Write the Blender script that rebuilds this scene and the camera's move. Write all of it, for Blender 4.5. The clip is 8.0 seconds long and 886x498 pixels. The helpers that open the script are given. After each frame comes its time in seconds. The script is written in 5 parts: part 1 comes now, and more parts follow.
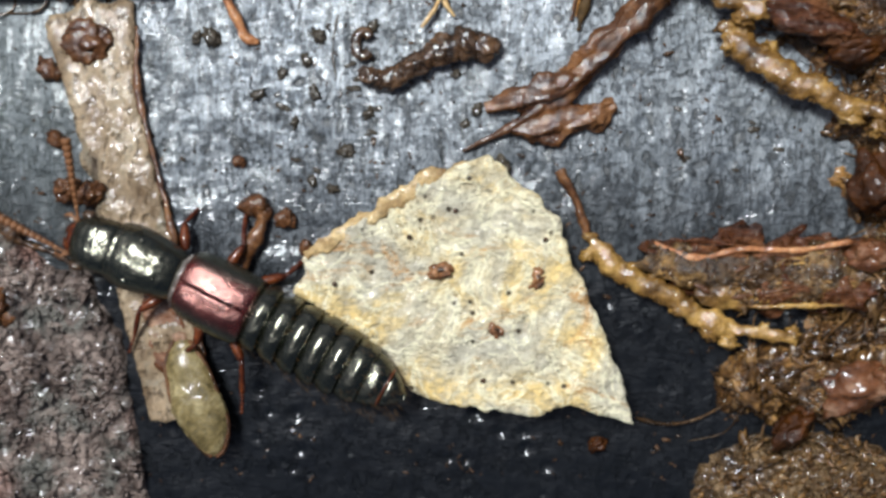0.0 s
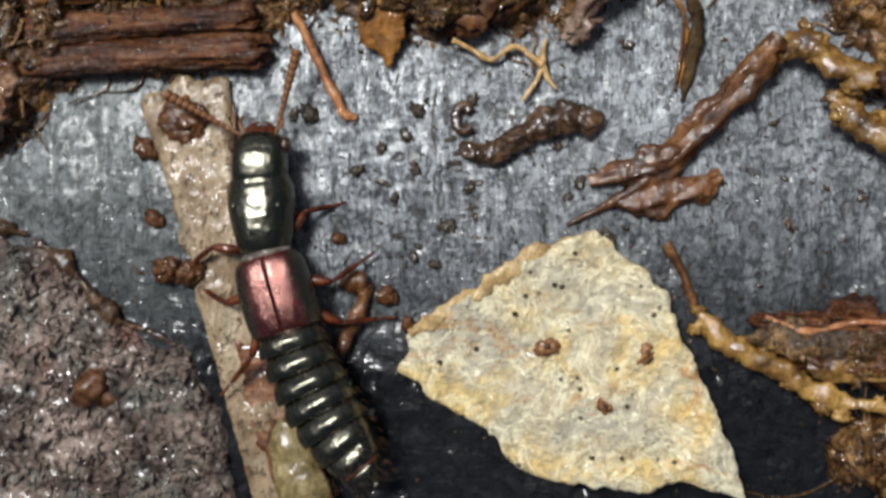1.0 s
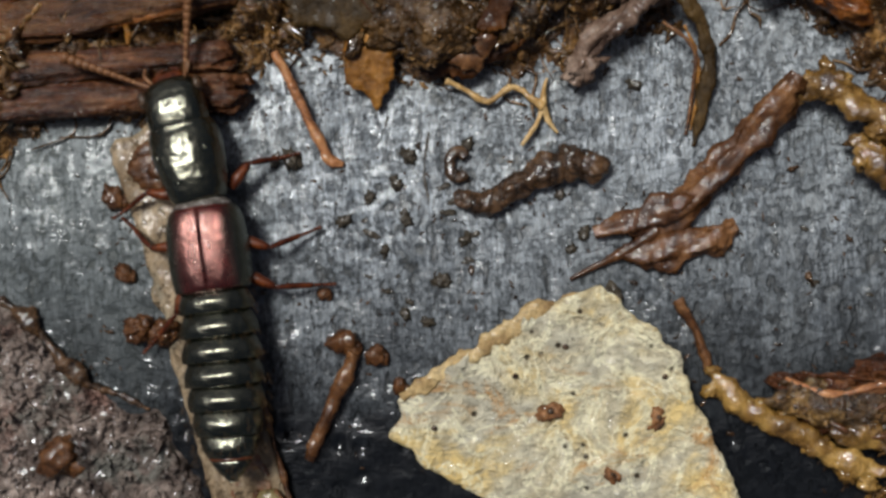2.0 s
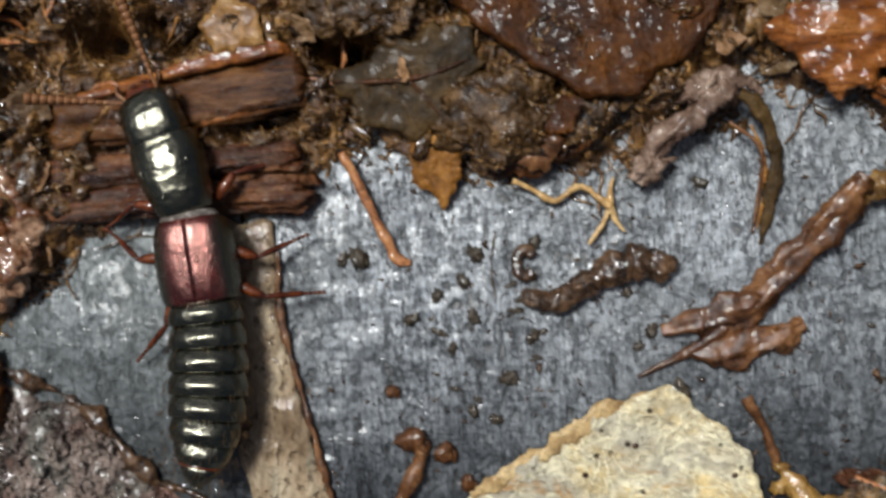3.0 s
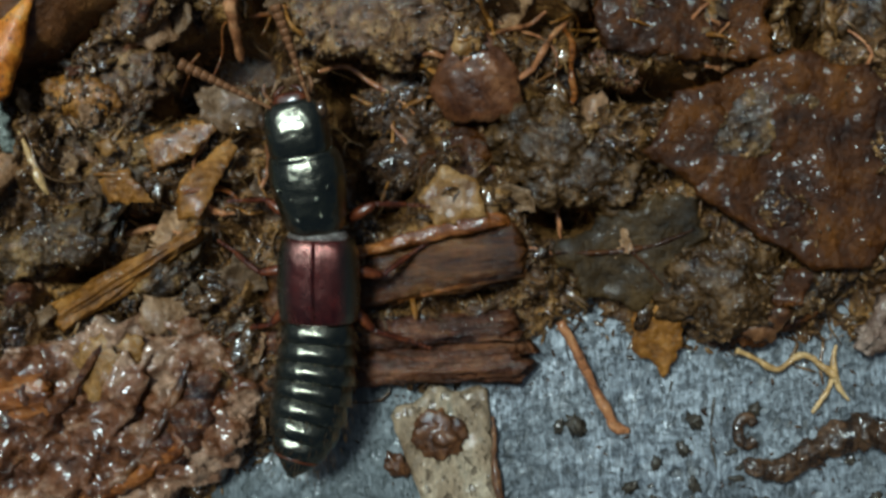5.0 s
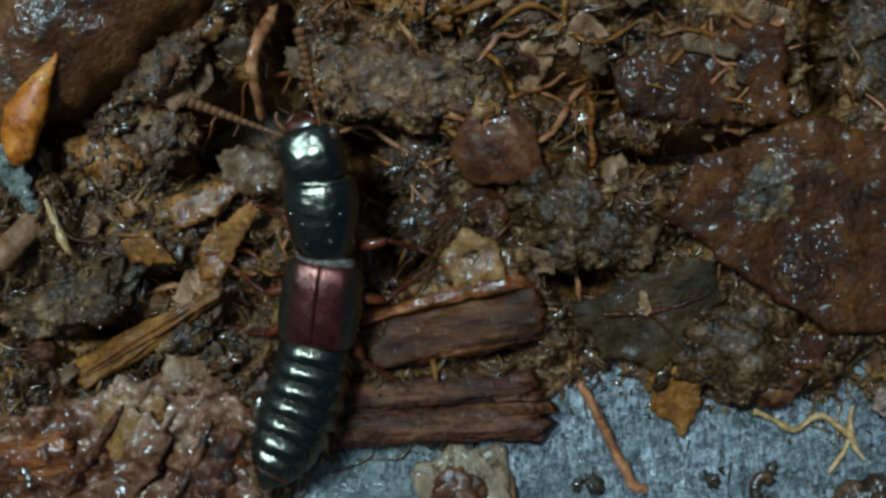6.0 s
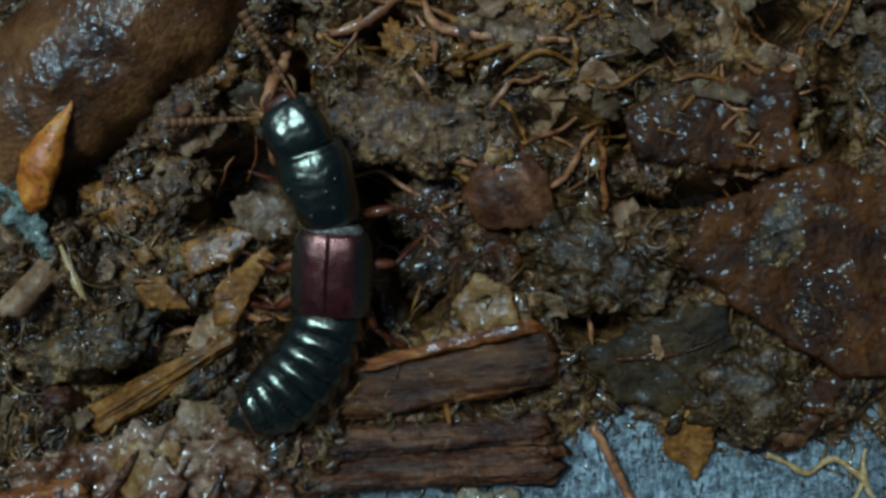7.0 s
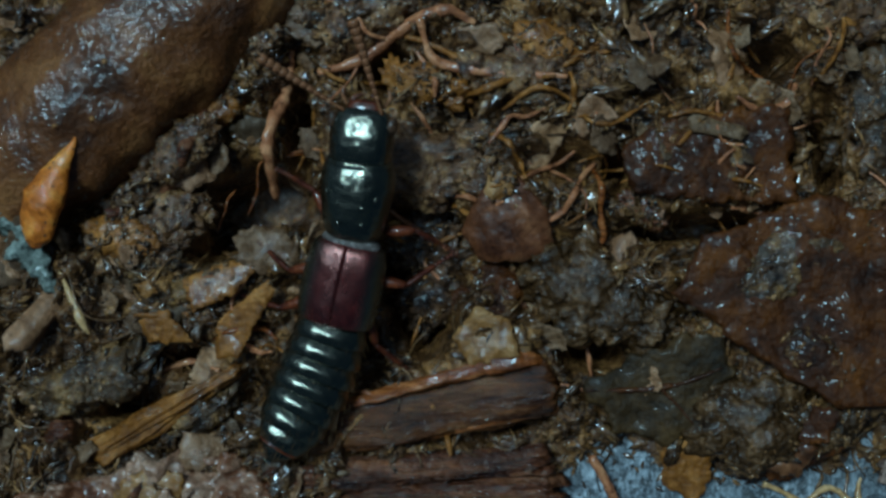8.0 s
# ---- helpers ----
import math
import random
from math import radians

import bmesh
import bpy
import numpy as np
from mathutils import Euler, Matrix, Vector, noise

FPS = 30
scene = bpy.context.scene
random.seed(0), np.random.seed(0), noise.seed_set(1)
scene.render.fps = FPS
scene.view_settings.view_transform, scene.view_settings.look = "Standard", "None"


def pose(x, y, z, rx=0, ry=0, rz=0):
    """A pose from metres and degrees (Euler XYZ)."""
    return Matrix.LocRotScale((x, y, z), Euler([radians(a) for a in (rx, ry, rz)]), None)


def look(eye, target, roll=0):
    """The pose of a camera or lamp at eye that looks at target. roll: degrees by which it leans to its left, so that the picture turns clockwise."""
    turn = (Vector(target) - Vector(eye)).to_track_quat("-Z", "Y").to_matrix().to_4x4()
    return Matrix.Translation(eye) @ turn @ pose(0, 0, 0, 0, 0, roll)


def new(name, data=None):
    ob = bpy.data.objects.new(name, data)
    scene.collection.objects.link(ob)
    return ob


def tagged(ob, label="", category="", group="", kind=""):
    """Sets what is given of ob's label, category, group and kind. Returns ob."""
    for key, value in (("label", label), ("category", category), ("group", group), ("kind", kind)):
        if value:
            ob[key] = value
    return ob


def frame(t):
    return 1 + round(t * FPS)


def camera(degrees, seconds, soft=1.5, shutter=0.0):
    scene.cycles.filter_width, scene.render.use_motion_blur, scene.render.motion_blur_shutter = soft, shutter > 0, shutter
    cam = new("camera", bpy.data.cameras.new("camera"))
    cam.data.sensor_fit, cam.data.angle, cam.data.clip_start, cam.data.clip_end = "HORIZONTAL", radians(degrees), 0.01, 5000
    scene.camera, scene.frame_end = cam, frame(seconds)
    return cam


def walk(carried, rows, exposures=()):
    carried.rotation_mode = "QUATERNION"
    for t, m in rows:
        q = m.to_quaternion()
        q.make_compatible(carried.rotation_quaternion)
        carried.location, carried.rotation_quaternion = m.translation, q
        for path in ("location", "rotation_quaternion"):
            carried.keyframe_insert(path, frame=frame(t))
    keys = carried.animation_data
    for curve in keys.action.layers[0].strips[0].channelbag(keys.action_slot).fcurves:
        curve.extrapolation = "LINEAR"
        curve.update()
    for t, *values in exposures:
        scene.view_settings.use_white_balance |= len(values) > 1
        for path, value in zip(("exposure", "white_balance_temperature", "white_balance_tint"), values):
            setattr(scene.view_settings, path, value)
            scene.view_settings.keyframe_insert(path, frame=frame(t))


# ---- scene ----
from mathutils.geometry import delaunay_2d_cdt

MM = 0.001                       # the place is laid out in millimetres
cam = camera(40.0, 8.0, soft=2.8, shutter=0.4)
# seconds, eye x y z in mm, turn in degrees
PATH = [
    (0.0, -0.16, 0.03, 28.92, 1.54, 4.32, -0.37),
    (0.3, -0.87, -0.14, 29.20, 1.62, 4.51, -0.67),
    (0.5, -1.59, 0.36, 29.30, 1.83, 4.54, -0.92),
    (0.8, -2.32, 1.08, 29.20, 1.67, 4.75, -1.24),
    (1.0, -2.26, 1.79, 28.82, 1.61, 5.04, -1.36),
    (1.2, -2.70, 2.28, 28.52, 1.59, 4.97, -1.57),
    (2.3, -2.48, 3.77, 26.38, 1.40, 4.45, -1.87),
    (2.5, -2.98, 4.40, 26.33, 1.25, 4.46, -2.00),
    (3.0, -3.88, 5.34, 27.10, 1.50, 4.60, -2.27),
    (3.5, -6.09, 7.00, 27.09, 1.70, 4.09, -2.67),
    (4.0, -7.59, 7.94, 27.48, 1.26, 4.33, -2.83),
    (4.5, -7.85, 7.98, 27.52, 2.05, 5.20, -2.78),
    (4.7, -8.12, 8.38, 27.46, 1.82, 4.94, -2.81),
    (5.8, -8.60, 10.83, 27.32, 0.99, 4.92, -2.80),
    (6.0, -8.76, 10.83, 27.65, 1.03, 4.84, -2.78),
    (6.5, -8.87, 11.37, 27.59, 1.56, 4.59, -2.95),
    (7.0, -8.87, 11.56, 27.81, 1.57, 5.11, -3.00),
    (7.5, -9.15, 11.81, 28.13, 1.92, 4.94, -3.05),
    (8.0, -9.15, 12.15, 28.17, 1.89, 4.41, -3.22),
]
# seconds, stops, kelvin, tint: the picture darkens and turns cooler over the litter
EXPOSURES = [(0.0, 0.24, 5400, 5), (1.0, -0.02, 5700, 6), (2.5, -0.4, 5700, 5), (3.0, 0.0, 5700, 6), (3.5, -0.4, 5650, 4), (4.0, -0.34, 5350, -7), (4.5, -0.36, 5200, -8), (6.0, -0.78, 4450, -17), (8.0, -1.1, 4000, -20)]
walk(cam, [(t, pose(x * MM, y * MM, z * MM, a, b, c)) for t, x, y, z, a, b, c in PATH], EXPOSURES)

# ---- daylight: a bright soft sky, brightest high up, ahead and to one side ----
SUN_UP, SUN_SIDE = 69.0, -42.0   # degrees over the ground; degrees from +y, negative towards -x
world = bpy.data.worlds.new("sky")
scene.world = world
world.use_nodes = True
sky = world.node_tree.nodes.new("ShaderNodeTexSky")
sky.sky_type, sky.sun_disc = "NISHITA", False
sky.air_density, sky.dust_density, sky.ozone_density = 0.35, 8.0, 0.2
sky.sun_elevation, sky.sun_rotation = radians(SUN_UP), radians(SUN_SIDE)
world.node_tree.links.new(sky.outputs[0], world.node_tree.nodes["Background"].inputs[0])
world.node_tree.nodes["Background"].inputs[1].default_value = 0.05
lamp = bpy.data.lights.new("sun", "SUN")
lamp.energy, lamp.angle, lamp.color = 4.5, radians(13), (1.0, 0.93, 0.81)
sun = new("sun", lamp)
a, b = radians(SUN_UP), radians(SUN_SIDE)
sun.matrix_world = look((math.cos(a) * math.sin(b), math.cos(a) * math.cos(b), math.sin(a)), (0, 0, 0))


# ---- materials ----
def ramp(nt, src, stops):
    r = nt.nodes.new("ShaderNodeValToRGB")
    while len(r.color_ramp.elements) < len(stops):
        r.color_ramp.elements.new(0.5)
    for e, (p, c) in zip(r.color_ramp.elements, stops):
        e.position, e.color = p, (*c, 1) if len(c) == 3 else c
    nt.links.new(src, r.inputs[0])
    return r.outputs[0]


def mix(nt, fac, a, b, how="MIX"):
    m = nt.nodes.new("ShaderNodeMix")
    m.data_type, m.blend_type = "RGBA", how
    for k, v in ((0, fac), (6, a), (7, b)):
        if isinstance(v, (int, float)):
            m.inputs[k].default_value = v
        elif isinstance(v, tuple):
            m.inputs[k].default_value = (*v, 1)
        else:
            nt.links.new(v, m.inputs[k])
    return m.outputs[2]


def tex(nt, vec, kind, scale, stretch=(1, 1, 1), detail=4.0, rough=0.6, distort=0.0, out=0):
    """A noise or voronoi texture; scale is in features per millimetre."""
    mp = nt.nodes.new("ShaderNodeMapping")
    mp.inputs[3].default_value = [1000 * s for s in stretch]
    nt.links.new(vec, mp.inputs[0])
    n = nt.nodes.new("ShaderNodeTexNoise" if kind == "noise" else "ShaderNodeTexVoronoi")
    n.inputs["Scale"].default_value = scale
    if kind == "noise":
        n.inputs["Detail"].default_value, n.inputs["Roughness"].default_value = detail, rough
        n.inputs["Distortion"].default_value = distort
    nt.links.new(mp.outputs[0], n.inputs["Vector"])
    return n.outputs[out]


MATS = {}


def richer(c, k):
    g = 0.3 * c[0] + 0.6 * c[1] + 0.1 * c[2]
    r, g, b = (max(0.001, g + (v - g) * k) for v in c)
    return r, g, b + 0.05 * max(0.0, g - b)


def surface(name, dark, mid, light, size=1.0, grain=6.0, stretch=(1, 1, 1), rough=(0.25, 0.6), bump=0.03, coat=0.3,
            spots=None, vary=0.0, metal=0.0, film=(8.0, 0.040), extra=None, island=False, tint=None, spec=0.17, rich=1.3, grains=0.0, cell=6.0):
    """Blotches of three colours, fine grain with shade in its hollows, a wet film and relief. size and grain: features
    per millimetre; bump in mm.
    """
    dark, mid, light = (richer(c, rich) for c in (dark, mid, light))
    m = bpy.data.materials.new(name)
    m.use_nodes = True
    nt = m.node_tree
    p = nt.nodes["Principled BSDF"]
    vec = nt.nodes.new("ShaderNodeTexCoord").outputs["Object"]
    broad = tex(nt, vec, "noise", size, stretch, 5, 0.65, 0.4)
    fine = tex(nt, vec, "noise", grain, stretch, 4, 0.7)
    col = ramp(nt, broad, [(0.34, dark), (0.5, mid), (0.66, light)])
    # hollows of the fine relief get their shade painted into the colour
    shade = ramp(nt, fine, [(0.3, (0.45, 0.45, 0.45)), (0.6, (1.1, 1.1, 1.1))])
    col = mix(nt, 0.75, col, shade, "MULTIPLY")
    if spots:
        colour, per_mm, reach = spots
        v = tex(nt, vec, "voronoi", per_mm)
        col = mix(nt, ramp(nt, v, [(reach, (1, 1, 1)), (reach + 0.12, (0, 0, 0))]), col, colour)
    if vary:
        info = nt.nodes.new("ShaderNodeNewGeometry" if island else "ShaderNodeObjectInfo")
        pick = info.outputs["Random Per Island" if island else "Random"]
        if tint:
            col = mix(nt, 0.8, col, ramp(nt, pick, tint), "MULTIPLY")
        hsv = nt.nodes.new("ShaderNodeHueSaturation")
        nt.links.new(ramp(nt, pick, [(0, (1 - vary,) * 3), (1, (1 + vary,) * 3)]), hsv.inputs["Value"])
        nt.links.new(col, hsv.inputs["Color"])
        col = hsv.outputs[0]
    relief = wetness = None
    if extra:
        col, relief, wetness = extra(nt, vec, col, p)
    nt.links.new(col, p.inputs["Base Color"])
    wet = tex(nt, vec, "noise", size * 2.3, stretch, 3)
    nt.links.new(ramp(nt, wet, [(0.35, (rough[0],) * 3), (0.65, (rough[1],) * 3)]), p.inputs["Roughness"])
    p.inputs["Metallic"].default_value = metal
    p.inputs["Specular IOR Level"].default_value = spec
    p.inputs["Coat Weight"].default_value, p.inputs["Coat Roughness"].default_value = coat * 0.5, 0.06
    p.inputs["Coat IOR"].default_value = 1.62
    if wetness is not None:
        nt.links.new(wetness, p.inputs["Coat Weight"])
    # a film of water, smoother than the surface under it
    if coat:
        water = tex(nt, vec, "noise", film[0], (0.5, 1.6, 1) if name == "bark" else (1, 1, 1), 2, 0.5)
        wb = nt.nodes.new("ShaderNodeBump")
        wb.inputs["Strength"].default_value, wb.inputs["Distance"].default_value = 1.0, film[1] * MM
        nt.links.new(water, wb.inputs["Height"])
        nt.links.new(wb.outputs[0], p.inputs["Coat Normal"])
    if bump:
        bn = nt.nodes.new("ShaderNodeBump")
        bn.inputs["Strength"].default_value, bn.inputs["Distance"].default_value = 0.8, bump * MM
        add = nt.nodes.new("ShaderNodeMath")
        add.operation = "ADD"
        nt.links.new(fine, add.inputs[0])
        nt.links.new(broad, add.inputs[1])
        height = add.outputs[0]
        if grains:
            cells = tex(nt, vec, "voronoi", cell)
            lower = nt.nodes.new("ShaderNodeMath")
            lower.operation = "MULTIPLY_ADD"
            nt.links.new(cells, lower.inputs[0])
            lower.inputs[1].default_value = -grains
            nt.links.new(height, lower.inputs[2])
            height = lower.outputs[0]
        if relief is not None:
            more = nt.nodes.new("ShaderNodeMath")
            more.operation = "MULTIPLY_ADD"
            nt.links.new(relief, more.inputs[0])
            more.inputs[1].default_value = -1.2
            nt.links.new(height, more.inputs[2])
            height = more.outputs[0]
        nt.links.new(height, bn.inputs["Height"])
        nt.links.new(bn.outputs[0], p.inputs["Normal"])
    MATS[name] = m
    return m


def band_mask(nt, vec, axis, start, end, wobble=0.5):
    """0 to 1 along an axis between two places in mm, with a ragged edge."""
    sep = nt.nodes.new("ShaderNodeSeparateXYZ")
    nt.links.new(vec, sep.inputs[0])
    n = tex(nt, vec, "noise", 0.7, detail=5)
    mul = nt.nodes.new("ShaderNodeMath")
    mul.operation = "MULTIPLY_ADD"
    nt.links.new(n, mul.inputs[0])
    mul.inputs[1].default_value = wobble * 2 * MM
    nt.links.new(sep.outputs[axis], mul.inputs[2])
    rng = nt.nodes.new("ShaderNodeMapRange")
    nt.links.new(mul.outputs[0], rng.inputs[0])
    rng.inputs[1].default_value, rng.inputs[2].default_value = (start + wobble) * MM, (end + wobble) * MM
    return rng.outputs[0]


def bark_zones(nt, vec, col, p):
    """Soaked black wood below with shade painted into its fade, grey weathered bark above, with dark pits and pores and
    pale scratches.
    """
    warp = tex(nt, vec, "noise", 1.6, detail=3, out=1)
    bent = nt.nodes.new("ShaderNodeVectorMath")
    bent.operation = "MULTIPLY_ADD"
    nt.links.new(warp, bent.inputs[0])
    bent.inputs[1].default_value = (0.0005, 0.0005, 0.0)
    nt.links.new(vec, bent.inputs[2])
    pores = tex(nt, bent.outputs[0], "voronoi", 1.7)
    gate = tex(nt, vec, "noise", 0.45, detail=4)
    pores = mix(nt, 1.0, ramp(nt, pores, [(0.14, (1, 1, 1)), (0.3, (0, 0, 0))]), ramp(nt, gate, [(0.46, (0, 0, 0)), (0.56, (1, 1, 1))]), "MULTIPLY")
    pits = ramp(nt, tex(nt, vec, "noise", 2.4, (1.5, 0.8, 1), 4, 0.6), [(0.56, (0, 0, 0)), (0.64, (0.9, 0.9, 0.9))])
    marks = mix(nt, 1.0, pores, pits, "LIGHTEN")
    cracks = ramp(nt, tex(nt, vec, "noise", 0.5, (1.0, 2.6, 1), 6, 0.65, 1.2), [(0.49, (0, 0, 0)), (0.5, (0.35, 0.35, 0.35)), (0.51, (0, 0, 0))])
    marks = mix(nt, 1.0, marks, cracks, "LIGHTEN")
    col = mix(nt, marks, col, (0.024, 0.022, 0.02))
    streak = tex(nt, vec, "noise", 1.0, (15, 1.7, 1), 4, 0.6, 0.8)
    patch = tex(nt, vec, "noise", 0.3, (1, 0.7, 1), 5, 0.65, 0.6)
    open_part = ramp(nt, patch, [(0.4, (0.3, 0.3, 0.3)), (0.58, (1, 1, 1))])
    col = mix(nt, ramp(nt, patch, [(0.38, (0.55, 0.55, 0.55)), (0.56, (0, 0, 0))]), col, (0.115, 0.123, 0.128))
    col = mix(nt, mix(nt, 1.0, ramp(nt, streak, [(0.5, (0, 0, 0)), (0.66, (0.55, 0.55, 0.55))]), open_part, "MULTIPLY"), col, (0.42, 0.44, 0.47))
    col = mix(nt, ramp(nt, streak, [(0.34, (0.5, 0.5, 0.5)), (0.46, (0, 0, 0))]), col, (0.075, 0.078, 0.08))
    speck = tex(nt, vec, "noise", 3.6, (1.0, 0.75, 1), 5, 0.7, 0.5)
    specks = mix(nt, 1.0, ramp(nt, speck, [(0.55, (0, 0, 0)), (0.63, (0.85, 0.85, 0.85))]), ramp(nt, gate, [(0.4, (0.25, 0.25, 0.25)), (0.6, (1, 1, 1))]), "MULTIPLY")
    col = mix(nt, specks, col, (0.035, 0.034, 0.03))
    marks = mix(nt, 1.0, marks, specks, "LIGHTEN")
    grit = tex(nt, vec, "noise", 9.0, (1.2, 0.8, 1), 3, 0.65)
    col = mix(nt, 0.9, col, ramp(nt, grit, [(0.36, (0.5, 0.5, 0.5)), (0.5, (0.95, 0.95, 0.95)), (0.64, (1.5, 1.5, 1.5))]), "MULTIPLY")
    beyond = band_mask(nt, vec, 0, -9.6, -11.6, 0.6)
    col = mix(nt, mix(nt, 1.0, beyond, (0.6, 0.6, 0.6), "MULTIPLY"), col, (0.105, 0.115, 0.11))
    # darkening towards -y: wet wood plus shade and lost sheen put into the colour
    soak_shade = mix(nt, 1.0, band_mask(nt, vec, 1, -0.2, 5.4, 1.6), band_mask(nt, vec, 1, -11.0, -16.0, 1.4), "LIGHTEN")
    dry = mix(nt, 1.0, ramp(nt, marks, [(0.0, (0.12, 0.12, 0.12)), (0.8, (0.03, 0.03, 0.03))]), ramp(nt, soak_shade, [(0.05, (5, 5, 5)), (0.6, (1.2, 1.2, 1.2))]), "MULTIPLY")
    gloss = mix(nt, 1.0, ramp(nt, soak_shade, [(0.1, (0.12, 0.12, 0.12)), (0.8, (0.68, 0.68, 0.68))]), ramp(nt, beyond, [(0.2, (1, 1, 1)), (0.8, (0.45, 0.45, 0.45))]), "MULTIPLY")
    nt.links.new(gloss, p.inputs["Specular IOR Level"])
    return mix(nt, soak_shade, (0.005, 0.0056, 0.007), col), marks, dry


def shell_sheen(nt, vec, col, p):
    """The greenish golden gloss of the beetle's shell."""
    p.inputs["Specular Tint"].default_value = (1.0, 0.97, 0.76, 1)
    p.inputs["IOR"].default_value = 1.7
    dents = ramp(nt, tex(nt, vec, "noise", 1.7, detail=2), [(0.3, (0, 0, 0)), (0.7, (3.0, 3.0, 3.0))])
    return col, dents, None


def red_sheen(nt, vec, col, p):
    """Wing cases: a pinkish gloss in the middle, black olive margins down the sides."""
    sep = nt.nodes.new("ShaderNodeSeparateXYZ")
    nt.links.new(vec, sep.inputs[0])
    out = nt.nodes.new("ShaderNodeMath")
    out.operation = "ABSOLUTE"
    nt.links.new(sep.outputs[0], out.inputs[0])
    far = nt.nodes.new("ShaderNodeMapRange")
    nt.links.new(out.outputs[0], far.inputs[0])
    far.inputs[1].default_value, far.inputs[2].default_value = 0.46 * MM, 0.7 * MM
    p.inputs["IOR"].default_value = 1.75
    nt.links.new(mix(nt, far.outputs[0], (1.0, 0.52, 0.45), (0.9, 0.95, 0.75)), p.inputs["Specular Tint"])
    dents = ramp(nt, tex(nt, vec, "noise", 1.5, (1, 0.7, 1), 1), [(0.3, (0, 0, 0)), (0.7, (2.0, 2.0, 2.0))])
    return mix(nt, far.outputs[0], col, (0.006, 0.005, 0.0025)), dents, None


def crust_stains(nt, vec, col, p):
    """Pinkish and greenish grey stains over the granular crust."""
    pink = tex(nt, vec, "noise", 0.5, detail=5)
    col = mix(nt, ramp(nt, pink, [(0.54, (0, 0, 0)), (0.68, (0.7, 0.7, 0.7))]), col, (0.24, 0.125, 0.095))
    grey = tex(nt, vec, "noise", 0.8, (1.2, 1, 1), 5, 0.7, 0.5)
    col = mix(nt, ramp(nt, grey, [(0.5, (0, 0, 0)), (0.62, (0.7, 0.7, 0.7))]), col, (0.12, 0.118, 0.10))
    return col, None, None


def wood_mottle(nt, vec, col, p):
    """Dark grey green mould and fine brown specks on peeled wood."""
    mould = tex(nt, vec, "noise", 0.9, (1.6, 0.7, 1), 6, 0.7, 0.6)
    col = mix(nt, ramp(nt, mould, [(0.53, (0, 0, 0)), (0.66, (0.65, 0.65, 0.65))]), col, (0.14, 0.13, 0.095))
    dots = ramp(nt, tex(nt, vec, "noise", 5.0, (1, 0.7, 1), 3, 0.6), [(0.56, (0, 0, 0)), (0.66, (0.7, 0.7, 0.7))])
    col = mix(nt, dots, col, (0.07, 0.045, 0.025))
    return col, dots, None


def leaf_marks(nt, vec, col, p):
    """Grey mould, paler and yellower patches, rusty stains, fine dark mottle, pale veins and black dots."""
    pale = tex(nt, vec, "noise", 0.42, (1, 1.3, 1), 5, 0.65, 0.8)
    col = mix(nt, ramp(nt, pale, [(0.46, (0, 0, 0)), (0.62, (0.7, 0.7, 0.7))]), col, (0.82, 0.77, 0.60))
    col = mix(nt, ramp(nt, pale, [(0.36, (0.85, 0.85, 0.85)), (0.49, (0, 0, 0))]), col, (0.80, 0.57, 0.21))
    stain = tex(nt, vec, "noise", 0.42, (1, 1.4, 1), 4, 0.6, 0.9)
    col = mix(nt, ramp(nt, stain, [(0.45, (0, 0, 0)), (0.62, (0.8, 0.8, 0.8))]), col, (0.40, 0.36, 0.28))
    mottle = tex(nt, vec, "noise", 4.6, (1, 1.2, 1), 4, 0.7)
    col = mix(nt, ramp(nt, mottle, [(0.5, (0, 0, 0)), (0.66, (0.6, 0.6, 0.6))]), col, (0.36, 0.3, 0.21))
    rust = tex(nt, vec, "noise", 0.55, (1, 1.8, 1), 7, 0.75, 0.6)
    col = mix(nt, ramp(nt, rust, [(0.55, (0, 0, 0)), (0.65, (0.85, 0.85, 0.85))]), col, (0.47, 0.23, 0.05))
    net = tex(nt, vec, "noise", 0.9, (1, 1, 1), 5, 0.6, 0.8)
    net = ramp(nt, net, [(0.46, (0, 0, 0)), (0.5, (0.7, 0.7, 0.7)), (0.54, (0, 0, 0))])
    col = mix(nt, net, col, (0.88, 0.81, 0.56))
    sp = tex(nt, vec, "voronoi", 2.2)
    gate = tex(nt, vec, "noise", 0.55, detail=3)
    dots = mix(nt, 1.0, ramp(nt, sp, [(0.08, (1, 1, 1)), (0.18, (0, 0, 0))]), ramp(nt, gate, [(0.47, (0, 0, 0)), (0.53, (1, 1, 1))]), "MULTIPLY")
    return mix(nt, dots, col, (0.05, 0.035, 0.02)), mix(nt, 1.0, dots, ramp(nt, mottle, [(0.45, (0, 0, 0)), (0.65, (0.6, 0.6, 0.6))]), "LIGHTEN"), None


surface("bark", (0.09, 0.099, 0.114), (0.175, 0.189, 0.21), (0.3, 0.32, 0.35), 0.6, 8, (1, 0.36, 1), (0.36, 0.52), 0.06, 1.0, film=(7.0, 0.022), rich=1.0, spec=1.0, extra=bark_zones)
surface("bark_red", (0.028, 0.019, 0.015), (0.135, 0.1, 0.082), (0.32, 0.25, 0.21), 0.6, 4.5, (1, 1, 1), (0.3, 0.5), 0.2, 1.2, film=(6.0, 0.05), rich=1.05, grains=1.5, cell=3.2, extra=crust_stains)
surface("pale_wood", (0.11, 0.07, 0.036), (0.28, 0.205, 0.125), (0.44, 0.36, 0.245), 0.7, 6, (1, 0.6, 1), (0.25, 0.5), 0.12, 0.6, film=(8.0, 0.03), rich=1.05, grains=0.12, extra=wood_mottle)
